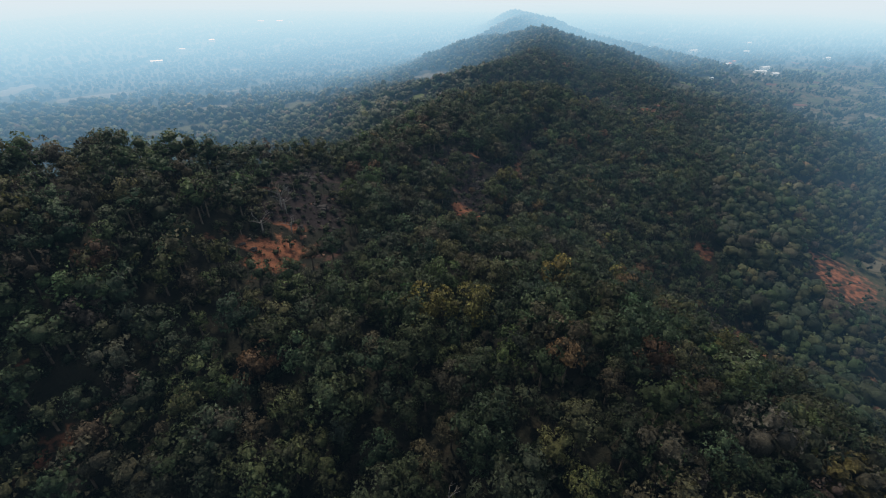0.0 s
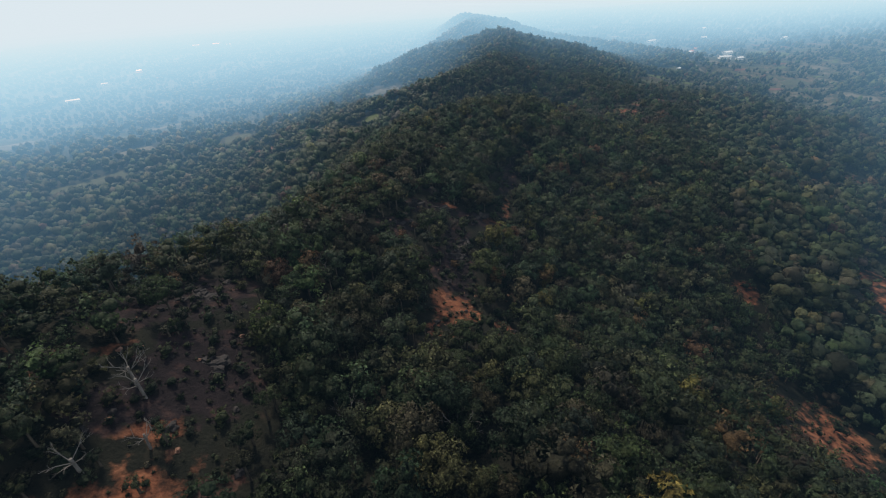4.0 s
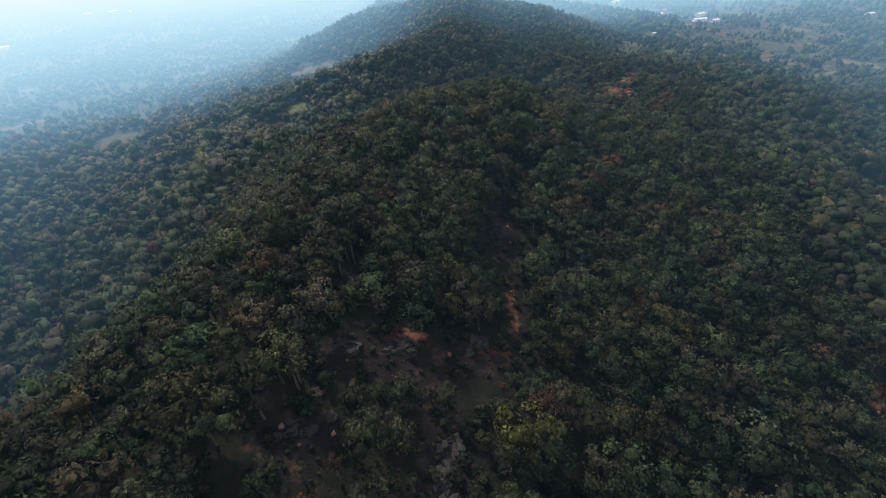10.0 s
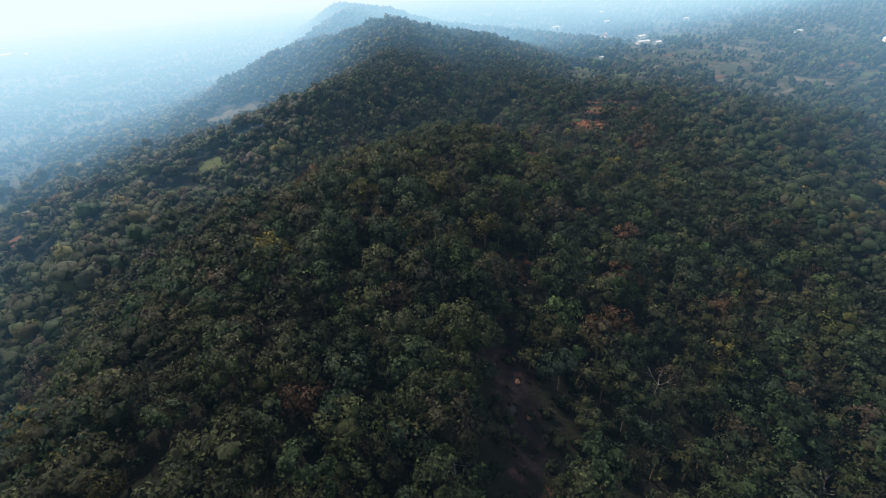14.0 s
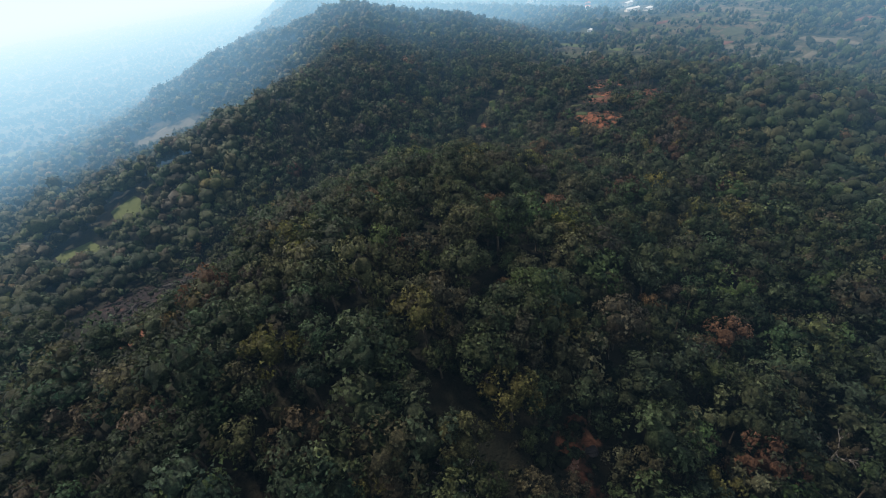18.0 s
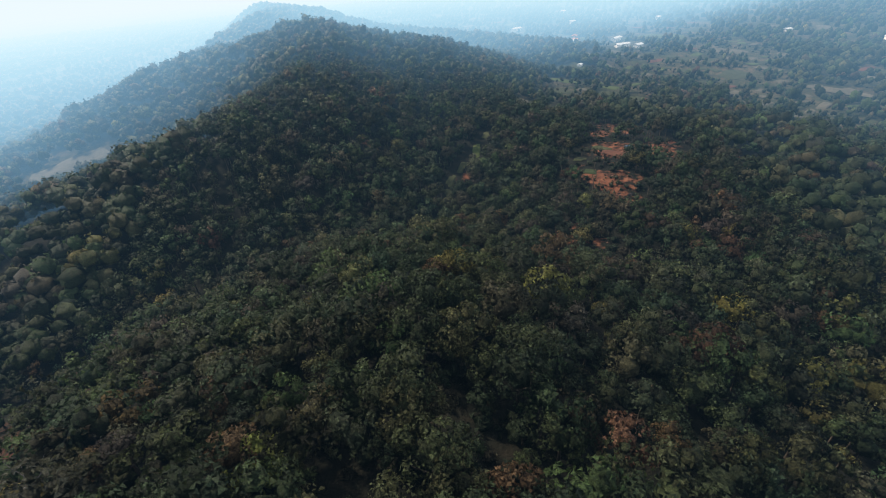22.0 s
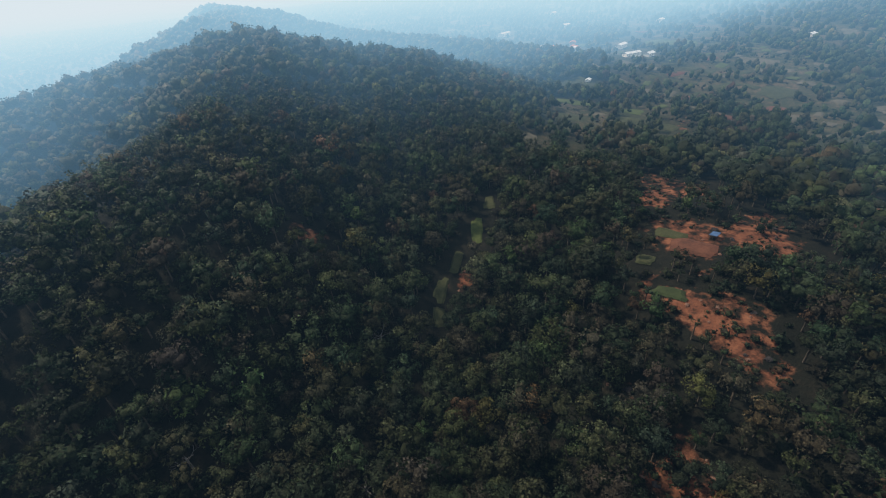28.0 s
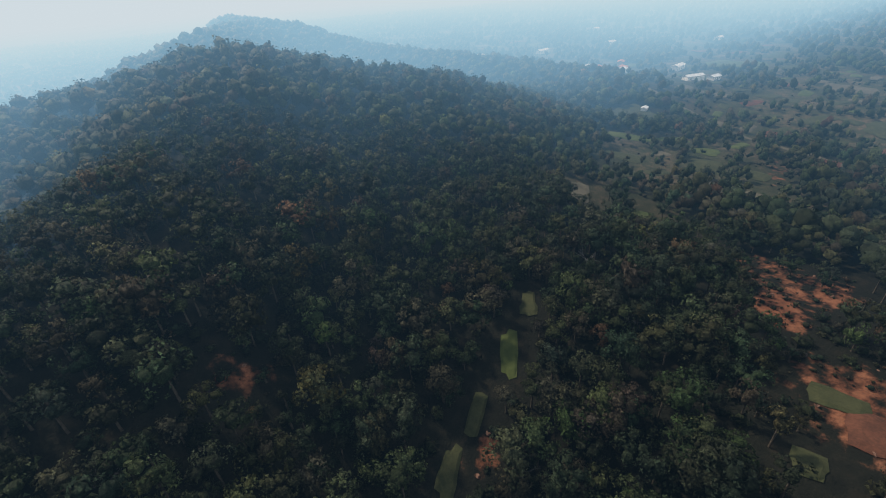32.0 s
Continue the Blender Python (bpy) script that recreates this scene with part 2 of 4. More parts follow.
# ---- mesh helpers ----
def part(name, bm, mat, parent, label=""):
    """One mesh object from bm; parent may be None."""
    me = bpy.data.meshes.new(name)
    bm.to_mesh(me)
    bm.free()
    me.materials.append(mat)
    ob = new(name, me)
    ob.parent = parent
    return tagged(ob, label)


def fast_mesh(name, verts, tris, mat, colours=None, smooth=False, attribute="tint", normals=None):
    me = bpy.data.meshes.new(name)
    verts, tris = np.asarray(verts, np.float32), np.asarray(tris, np.int32)
    me.vertices.add(len(verts))
    me.vertices.foreach_set("co", verts.ravel())
    me.loops.add(tris.size)
    me.loops.foreach_set("vertex_index", tris.ravel())
    me.polygons.add(len(tris))
    me.polygons.foreach_set("loop_start", np.arange(0, tris.size, tris.shape[1], dtype=np.int32))
    if colours is not None:
        a = me.attributes.new(attribute, "FLOAT_COLOR", "POINT")
        rgba = np.ones((len(verts), 4), np.float32)
        rgba[:, :3] = colours
        a.data.foreach_set("color", rgba.ravel())
    me.materials.append(mat)
    if normals is not None:
        me.attributes.new("custom_normal", "FLOAT_VECTOR", "POINT").data.foreach_set("vector", np.asarray(normals, np.float32).ravel())
    me.update(calc_edges=True)
    if smooth:
        me.polygons.foreach_set("use_smooth", np.ones(len(tris), bool))
    return me


def box(bm, x0, x1, y0, y1, z0, z1):
    m = bmesh.ops.create_cube(bm, size=1.0)
    for v in m["verts"]:
        v.co = Vector(((x0, x1)[v.co.x > 0], (y0, y1)[v.co.y > 0], (z0, z1)[v.co.z > 0]))


# ---- the land ----
# Each hill: middle x, y, height, two half-widths, turn in radians.
HILLS = [
    (14.3, 141.1, 31.16, 38.13, 164.15, 0.27),
    (58.92, 243.93, 22.39, 97.56, 36.56, -0.77),
    (-44.92, 46.08, 62.83, 60.39, 151.08, 1.16),
    (-51.27, 130.55, 35.5, 111.94, 29.54, 1.02),
    (183.43, 368.39, 21.54, 83.7, 66.53, -0.67),
    (84.97, 304.13, 33.92, 44.5, 45.58, 0.53),
    (159.26, 237.54, 12.63, 29.53, 33.63, -0.24),
    (65.49, 172.44, 16.15, 34.11, 34.65, -0.01),
    (58, 345, 3, 40, 18, 0.2),
    (66, 378, -5, 45, 17, 0.2),
]
HILLS += [
    (127.66, 903.4, 31.21, 33.56, 118.92, -0.15),
    (125.16, 487.55, 45.03, 49.08, 68.03, -0.63),
    (134.16, 460.8, -30.06, 29.42, 93.02, -0.19),
    (237.04, 758.32, 14.83, 139.45, 29.72, -0.93),
    (128.18, 577.33, 33.05, 84.07, 36.36, 0.11),
    (93.08, 704.22, 30.61, 35.27, 134.17, -0.6),
    (124.12, 526.06, 7.64, 49.13, 53.73, -0.01),
    (15.53, 435.11, 18.26, 38.45, 28.55, 0.28),
    (196.05, 460.06, -7.94, 29.72, 47.11, -0.04),
    (136, 652, 13, 34, 40, 0),
]
BASE = (-0.1236, -0.0088, 0.0484)
SINK = 7.2            # the ground lies this far below the tops of the canopy


def wobble(x, y, size, seed):
    """A smooth, patternless wave between about -1 and 1."""
    r = np.random.RandomState(seed)
    z = np.zeros_like(np.asarray(x, float))
    for k in range(7):
        a, f, p = r.uniform(0, 6.283), r.uniform(0.6, 1.9) / size, r.uniform(0, 6.283)
        z = z + np.sin(6.283 * f * (np.cos(a) * x + np.sin(a) * y) + p)
    return z / 4.0


def rise(x, y):
    z = 0.0
    for hx, hy, h, a, b, turn in HILLS:
        c, s = math.cos(turn), math.sin(turn)
        u, v = c * (x - hx) + s * (y - hy), -s * (x - hx) + c * (y - hy)
        z = z + h * np.exp(-0.5 * ((u / a) ** 2 + (v / b) ** 2))
    return z


def height(x, y):
    x, y = np.asarray(x, float), np.asarray(y, float)
    far = np.where(y < 700, y, 700 + 300 * np.tanh((y - 700) / 300))
    low = BASE[0] + BASE[1] * np.clip(x, -900, 900) + BASE[2] * np.maximum(far, -300)
    rim = np.clip((np.hypot(x, y - 300) - 2600) / 1800, 0, 1)      # invented hills all round the plain, added so deep haze covers the low sky
    low = low + rim * rim * (3 - 2 * rim) * (330 + 60 * wobble(x, y, 1500, 6))
    return low + rise(x, y) - SINK + 0.8 * wobble(x, y, 60, 3) + 0.35 * wobble(x, y, 21, 4)


# Clearings: middle x, y, half-widths, turn in degrees, red earth, burnt rock, share of trees left.
CLEARINGS = []
# the open slope of the first spur and the burnt hollow above it
CLEARINGS += [
    (-35, 77, 5.8, 3.5, 42, 1, 0, 0.05), (-35, 83, 7, 3.4, 38, 0.95, 0.1, 0.15), (-39, 81, 4.7, 3.4, 42, 0.8, 0.1, 0.25), (-45, 79, 4.7, 2.6, 48, 0.5, 0.2, 0.5), (-35, 93, 4.6, 2.9, 32, 0.9, 0.3, 0.2),
    (-33, 103, 7.7, 9.1, 27, 0.05, 1, 0.2), (-40, 95, 5.2, 3.5, 35, 0.1, 0.9, 0.5), (-44, 105, 2.9, 1.3, 33, 0.9, 0.1, 0.3), (-52, 99, 6.2, 3.9, 40, 0.45, 0.2, 0.5), (-28, 86, 4.7, 5.2, 30, 0.5, 0.4, 0.45),
]
CLEARINGS += [
    (-35, 73, 6.9, 2.4, 45, 0.3, 0.2, 0.45), (-33, 110, 3.5, 3.7, 24, 0.3, 0.7, 0.3), (8, 130, 5.7, 7.3, -5, 1, 0, 0.03), (2, 121, 2, 2.8, -2, 1, 0.1, 0.1), (18, 124, 2.8, 3.8, -12, 0.8, 0, 0.3),
    (8, 143, 5.4, 6.9, -4, 0, 0.6, 0.5), (99, 112, 9.2, 16, -53, 0.8, 0, 0.25), (91, 120, 4, 11.1, -48, 0.6, 0, 0.35), (177, 180, 3.2, 3.4, -51, 0.9, 0, 0.2), (179, 172, 11.1, 12.1, -53, 0.7, 0, 0.3),
]
CLEARINGS += [
    (109, 163, 3.6, 4.1, -41, 0.5, 0, 0.4), (221, 260, 6.3, 4.9, -45, 0.5, 0, 0.3), (253, 261, 6.7, 7.1, -49, 0.5, 0, 0.3),
]
# bare patches lower on the first spur
CLEARINGS += [
    (176, 159, 13.3, 21.1, -48, 0.8, 0.1, 0.3), (-53, 37, 4.8, 3.7, 55, 0.6, 0.2, 0.45), (-61, 46, 3.4, 1.2, 53, 0.6, 0, 0.4),
]
# the burnt shoulder and the red bank on the saddle
CLEARINGS += [
    (-41, 120, 10.5, 7, 45, 0, 1, 0.12), (-32, 118, 3.2, 1.2, 39, 0.6, 0.6, 0.2), (-45, 115, 3.8, 2.2, 50, 0.6, 0.3, 0.4), (-34, 107, 5.8, 1.7, 49, 0.8, 0.4, 0.25), (8, 131, 4.6, 4.2, -6, 1, 0, 0.03),
    (3, 120, 2, 2.6, -0, 1, 0.1, 0.1), (18, 124, 2.2, 2.1, -18, 0.8, 0, 0.2), (22, 138, 1, 2.2, -17, 0.8, 0, 0.3), (11, 144, 4.1, 9.9, -7, 0, 0.9, 0.3), (13, 160, 3.9, 8.3, -7, 0.05, 0.8, 0.35),
]
CLEARINGS += [
    (112, 164, 4.7, 6.3, -51, 0.9, 0, 0.2), (21, 173, 6.6, 5.4, -11, 0.5, 0.7, 0.2),
]
# the rock outcrop below the second hill
CLEARINGS += [
    (7, 172, 7.3, 3.9, 0, 0.15, 1, 0.15), (24, 174, 4.9, 3.6, -15, 1, 0.2, 0.05), (12, 175, 3.2, 2.4, -5, 1, 0.1, 0.05), (13, 156, 3.9, 3.3, -8, 0, 1, 0.12), (11, 151, 5.1, 2.1, -6, 0, 1, 0.15),
    (0, 164, 1, 3.2, 8, 0.9, 0.4, 0.2), (0, 160, 2.1, 1.7, 8, 0.6, 0.7, 0.2), (-4, 159, 4.2, 4.4, 14, 0.1, 0.9, 0.3), (-8, 153, 1, 1.2, 20, 0.9, 0, 0.3), (2, 171, 2.9, 2.5, 5, 0.1, 1, 0.15),
]
CLEARINGS += [
    (34, 189, 1, 10.6, -19, 0.85, 0.1, 0.1),
]
# the fire line up the second hill
CLEARINGS += [
    (40, 212, 2.2, 14.1, -21, 0, 1, 0.02), (47, 228, 1.4, 4.4, -21, 0.1, 0.8, 0.42), (34, 192, 1, 6.2, -23, 0.85, 0.1, 0.1),
]
# the fire line behind the crest
CLEARINGS += [
    (57, 243, 1.7, 3.5, -29, 0.9, 0.1, 0.2), (42, 220, 5.6, 3, -27, 0.05, 0.8, 0.5), (44, 216, 2.3, 3.4, -30, 0.2, 0.9, 0.42), (39, 206, 2.5, 6.3, -31, 0.1, 0.9, 0.15),
]
# gullies on the far side of the second hill
CLEARINGS += [
    (57, 241, 1.5, 3.8, -37, 0.95, 0.1, 0.15), (55, 236, 1.2, 3.3, -39, 0.5, 0.4, 0.3), (-8, 277, 2.6, 5.2, 30, 0.9, 0, 0.2), (11, 359, 6, 11.1, 8, 0.4, 0.4, 0.4), (-1, 311, 1.9, 6.4, 18, 0.8, 0, 0.3),
]
# the burnt hollow on its flank
CLEARINGS += [
    (-1, 328, 14.6, 22.5, 30, 0.35, 0.8, 0.1), (10, 327, 6.2, 24.5, 24, 0.9, 0.4, 0.04), (12, 334, 5.9, 12.7, 21, 0.7, 0.2, 0.25), (3, 301, 8, 7.5, 36, 1, 0.1, 0.03), (8, 304, 2.2, 3.6, 33, 0.8, 0.2, 0.3),
]
# thin red earth between the trees of the low shoulder
CLEARINGS += [
    (134, 348, 3.8, 10.9, -45, 0.7, 0, 0.45), (134, 338, 2.9, 9.3, -48, 0.6, 0, 0.5), (134, 324, 4, 3.7, -55, 0.6, 0, 0.5), (140, 365, 3.4, 4.7, -41, 0.5, 0, 0.5),
]
# the red clearings on the low shoulder
CLEARINGS += [
    (133, 347, 5.2, 5.3, -56, 0.8, 0, 0.35), (126, 338, 3.7, 5.1, -59, 0.85, 0, 0.25), (128, 333, 5.2, 3.7, -65, 0.8, 0, 0.35), (113, 333, 1.8, 2.2, -56, 0.9, 0, 0.25), (123, 331, 7.9, 3.4, -65, 0.7, 0, 0.35),
    (131, 352, 2.4, 1.4, -50, 0.8, 0, 0.3), (166, 374, 4.4, 3.8, -54, 1, 0, 0.1), (166, 364, 6, 5.6, -58, 0.9, 0, 0.2), (164, 354, 1.7, 7.3, -63, 0.8, 0, 0.25), (136, 323, 3.2, 2.1, -77, 0.6, 0, 0.4),
]
CLEARINGS += [
    (163, 330, 3.4, 1.6, -77, 0.7, 0, 0.3), (192, 394, 8.8, 7.5, -53, 0.75, 0, 0.2), (203, 381, 8.9, 11.8, -60, 0.8, 0, 0.25), (221, 424, 9.8, 13.2, -51, 0.6, 0, 0.35), (267, 395, 3.3, 6.1, -66, 1, 0, 0.1),
    (259, 374, 5.7, 8.6, -70, 0.8, 0, 0.25), (222, 355, 7.3, 8.5, -73, 0.7, 0, 0.35), (252, 365, 6.1, 5.2, -72, 0.8, 0, 0.2),
]
# the clearing with the hut and the valley floor
CLEARINGS += [
    (206, 414, 4.8, 11.7, -60, 1, 0, 0.1), (222, 414, 6.6, 10.5, -63, 0.7, 0, 0.3), (187, 388, 8.3, 7.4, -68, 0.85, 0, 0.06), (200, 379, 10.3, 6.6, -76, 0.95, 0, 0.25), (166, 371, 8.4, 4, -75, 1, 0, 0.14),
    (164, 364, 8.7, 3.6, -81, 1, 0, 0.2), (161, 358, 3.2, 3.2, -86, 0.9, 0, 0.15), (173, 366, 5.8, 3, -80, 0.8, 0, 0.2), (166, 382, 2.3, 3.7, -66, 0.8, 0, 0.3), (161, 379, 1.7, 1.3, -66, 0.9, 0, 0.2),
]
CLEARINGS += [
    (177, 378, 1.5, 3.6, -72, 0.8, 0, 0.2), (136, 415, 1.9, 4.2, -28, 1, 0, 0.0), (104, 435, 5.0, 4.0, -0, 0.65, 0.1, 0.2), (217, 387, 5.1, 5.5, -74, 0.8, 0, 0.25), (177, 442, 4.9, 2.4, -40, 0.5, 0, 0.3),
    (224, 456, 2.2, 2.7, -50, 0.8, 0, 0.2), (305, 474, 4.7, 20, -59, 0.5, 0, 0.4),
]


def cover_at(x, y, grow=1.0, pad=0.0):
    """Bare red earth, burnt rock, and the share of trees that still stand."""
    red, black, trees = np.zeros_like(x), np.zeros_like(x), np.ones_like(x)
    for cx, cy, a, b, turn, r, k, left in CLEARINGS:
        c, s = math.cos(radians(turn)), math.sin(radians(turn))
        u, v = (c * (x - cx) + s * (y - cy)) / (a * grow + pad), (-s * (x - cx) + c * (y - cy)) / (b * grow + pad)
        inside = np.clip(1.55 - np.sqrt(u * u + v * v), 0, 1)
        red, black = np.maximum(red, r * inside), np.maximum(black, k * inside)
        trees = np.minimum(trees, 1 - (1 - left) * np.clip((inside - 0.26) * 2.2, 0, 1))
    return red, black, trees


def stature(x, y):
    """How tall the trees grow: low round the edges of clearings and plots on the downhill side, full elsewhere."""
    low = np.ones_like(x)
    for cx, cy, a, b, turn, left in [(*k[:5], k[7]) for k in CLEARINGS] + [(*k[:5], 0.0) for k in VALLEY + WEST]:
        if left > 0.3:
            continue
        c, s = math.cos(radians(turn)), math.sin(radians(turn))
        u, v = c * (x - cx) + s * (y - cy), -s * (x - cx) + c * (y - cy)
        near_edge = (np.abs(u) < a + 2.0) & (v < 0) & (v > -b - 11.0)
        low = np.where(near_edge, np.minimum(low, 0.45 + 0.05 * np.clip(-v - b, 0, 11)), low)
    return low


# Open scrub at the foot of the hills: middle x, y, half-widths.
SCRUB = [(-32, 402, 13, 22), (-15, 520, 24, 14), (252, 488, 52, 36), (340, 440, 55, 34)]


def plain_share(x, y):
    """1 on the farmed plain, 0 on the wooded hills and their feet."""
    share = np.clip((9.0 - rise(x, y)) / 5.0, 0, 1) * np.clip(0.5 + 1.6 * (0.25 + 0.6 * wobble(x, y, 170, 8)), 0, 1)
    for cx, cy, a, b in SCRUB:
        edge = 1.3 - np.sqrt(((x - cx) / a) ** 2 + ((y - cy) / b) ** 2) + 0.25 * wobble(x, y, 30, 15)
        share = np.maximum(share, np.clip(2.0 * edge, 0, 0.62))
    return share * (1 - 0.7 * np.clip((20 - x) / 60, 0, 1) * np.clip((500 - y) / 80, 0, 1))      # the west foot is wooded


def axis(lo, hi, step, far):
    mid = np.arange(lo, hi + step, step)
    grow = step * np.cumsum(1.16 ** np.arange(1, 60))
    return np.concatenate([(lo - grow[grow < far])[::-1], mid, hi + step + grow[grow < far]])


gx, gy = axis(-160, 300, 3.0, 6500), axis(-40, 560, 3.0, 6500)
GX, GY = np.meshgrid(gx, gy)
red, black, _ = cover_at(GX.ravel(), GY.ravel())
idx = np.arange(GX.size).reshape(GX.shape)
quads = np.stack([idx[:-1, :-1], idx[:-1, 1:], idx[1:, 1:], idx[1:, :-1]], -1).reshape(-1, 4)
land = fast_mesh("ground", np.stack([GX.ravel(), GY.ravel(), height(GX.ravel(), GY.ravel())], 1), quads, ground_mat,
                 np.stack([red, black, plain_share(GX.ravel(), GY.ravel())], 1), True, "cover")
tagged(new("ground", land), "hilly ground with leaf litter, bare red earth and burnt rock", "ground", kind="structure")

# ---- fields ----
FIELDS = []           # middle, half sizes, turn, for the trees to keep clear of


def field(x, y, a, b, turn, mat, label):
    """A small terraced plot with an earth bund round it, laid on the land."""
    c, s = math.cos(radians(turn)), math.sin(radians(turn))
    n = 7
    bm = bmesh.new()
    grid = []
    r = random.Random(int(x * 7 + y))
    skew = [r.uniform(0.8, 1.15) for _ in range(4)]
    for i in range(n):
        for j in range(n):
            u, v = 2 * i / (n - 1) - 1, 2 * j / (n - 1) - 1
            uu = u * a * (skew[0] if v < 0 else skew[1]) * (1 - 0.10 * abs(u * v))
            vv = v * b * (skew[2] if u < 0 else skew[3]) * (1 - 0.10 * abs(u * v))
            px, py = x + c * uu - s * vv, y + s * uu + c * vv
            rim = i in (0, n - 1) or j in (0, n - 1)
            grid.append(bm.verts.new((px, py, float(height(px, py)) + (0.15 if rim else 0.45))))
    for i in range(n - 1):
        for j in range(n - 1):
            bm.faces.new((grid[i * n + j], grid[(i + 1) * n + j], grid[(i + 1) * n + j + 1], grid[i * n + j + 1]))
    ob = part("field", bm, mat, None)
    tagged(ob, label, "field", "plots on the valley floor", "structure")
    FIELDS.append((x, y, a, b, c, s))


G, O, T, R = (field_green, "bright green plot of young rice"), (field_olive, "olive plot of dry grass"), (field_tan, "pale tan stubble plot"), (field_red, "ploughed plot of red earth")
D = (field_crop, "dark green vegetable plot")
VALLEY = [(150.0, 429.8, 2.0, 5.2, -32, G), (160.0, 438.0, 1.8, 3.4, -34, O), (138.4, 422.0, 1.6, 4.2, -44, O), (129.7, 415.2, 1.5, 4.4, -40, O), (124.9, 407.5, 1.4, 3.4, -28, O),
          (187.4, 393.8, 3.6, 2.4, -65, O), (172.5, 389.4, 2.2, 3.0, -63, O), (185.6, 386.2, 5.0, 4.2, -68, R), (165.6, 377.3, 3.6, 1.8, -69, D), (211.1, 483.2, 3.7, 7.7, -40, T), (221.0, 464.2, 2.7, 4.8, -47, G),
          (284, 491, 5.5, 6.5, -53, O), (298, 503, 6, 6, -50, G), (260.1, 511.3, 8.5, 5.0, -45, O), (281.3, 531.4, 11.6, 4.2, -45, G)]
WEST = [(-21.8, 412.9, 5.0, 8.4, 22, G), (-36.3, 392.5, 6.6, 8.9, 28, G), (-4.5, 430.9, 3.4, 5.6, 16, O), (-15.6, 518.5, 16.5, 5.6, 13, T), (-106.0, 425.3, 9.0, 7.0, 26, T), (-75.2, 356.0, 6.0, 9.8, 27, T),
        (-218.8, 434.6, 16.0, 7.0, 32, T), (-222.9, 372.4, 22.1, 7.7, 37, O), (-138.0, 441.6, 13.9, 10.6, 21, O), (-356.9, 469.9, 36.0, 11.0, 37, T), (-455.5, 489.0, 25.7, 22.7, 43, T), (-103, 391, 7, 8, 20, R)]
EAST = [(474.5, 618.1, 23.4, 16.7, -55, G), (461.6, 532.2, 14.0, 10.0, -64, T), (410.5, 418.5, 15.0, 9.0, -64, T), (300, 521, 7, 5, 0, G), (330, 470, 6, 4, 20, R), (310, 560, 14, 10, 0, O), (246, 498, 5, 4, 8, O), (395, 480, 14, 9, 0, O)]
for x, y, a, b, turn, k in VALLEY + WEST + EAST:
    field(x, y, a, b, turn, *k)

spots = np.random.RandomState(5)
tries = 0
while len(FIELDS) < 300:
    near_plain = spots.rand() < 0.6
    x, y = (spots.uniform(200, 520), spots.uniform(370, 700)) if near_plain else (spots.uniform(-620, 720), spots.uniform(150, 1000))
    if plain_share(np.array(x), np.array(y)) < 0.75 or rise(x, y) > 5:
        continue
    a, b = (spots.uniform(3, 10), spots.uniform(2, 5)) if near_plain else (spots.uniform(4, 15), spots.uniform(2.5, 7))
    tries += 1
    if tries > 20000:
        break
    if any(abs(x - f[0]) < a + f[2] + 1.5 and abs(y - f[1]) < b + f[3] + 1.5 for f in FIELDS):
        continue
    field(x, y, a, b, spots.uniform(-15, 25), *(O, T, T, R, G)[spots.choice(5, p=(0.38, 0.22, 0.15, 0.13, 0.12))])


def in_field(x, y):
    hit = np.zeros(x.shape, bool)
    for fx, fy, a, b, c, s in FIELDS:
        u, v = c * (x - fx) + s * (y - fy), -s * (x - fx) + c * (y - fy)
        hit |= (np.abs(u) < a + 2.2) & (np.abs(v) < b + 2.2)
    return hit


# ---- the dirt track through the plain ----
TRACK = [(326, 425), (333, 450), (334, 474), (331, 500), (338, 535), (348, 580), (358, 630), (372, 690)]
bm = bmesh.new()
rows = []
for (ax, ay), (bx, by) in zip(TRACK[:-1], TRACK[1:]):
    for i in range(8):
        x, y = ax + (bx - ax) * i / 8, ay + (by - ay) * i / 8
        side_way = Vector((by - ay, ax - bx, 0)).normalized() * (1.5 + 0.25 * math.sin(y * 0.37))
        rows.append([bm.verts.new((x + k * side_way.x, y + k * side_way.y, float(height(x + k * side_way.x, y + k * side_way.y)) + (0.22 if abs(k) < 1 else 0.05))) for k in (-1, -0.6, 0.6, 1)])
for r0, r1 in zip(rows[:-1], rows[1:]):
    for k in range(3):
        bm.faces.new((r0[k], r0[k + 1], r1[k + 1], r1[k]))
tagged(part("dirt_track", bm, field_tan, None), "narrow pale dirt track through the fields", "track", kind="structure")
for (ax, ay), (bx, by) in zip(TRACK[:-1], TRACK[1:]):
    d = math.hypot(bx - ax, by - ay)
    FIELDS.append(((ax + bx) / 2, (ay + by) / 2, d / 2, 1.0, (bx - ax) / d, (by - ay) / d))

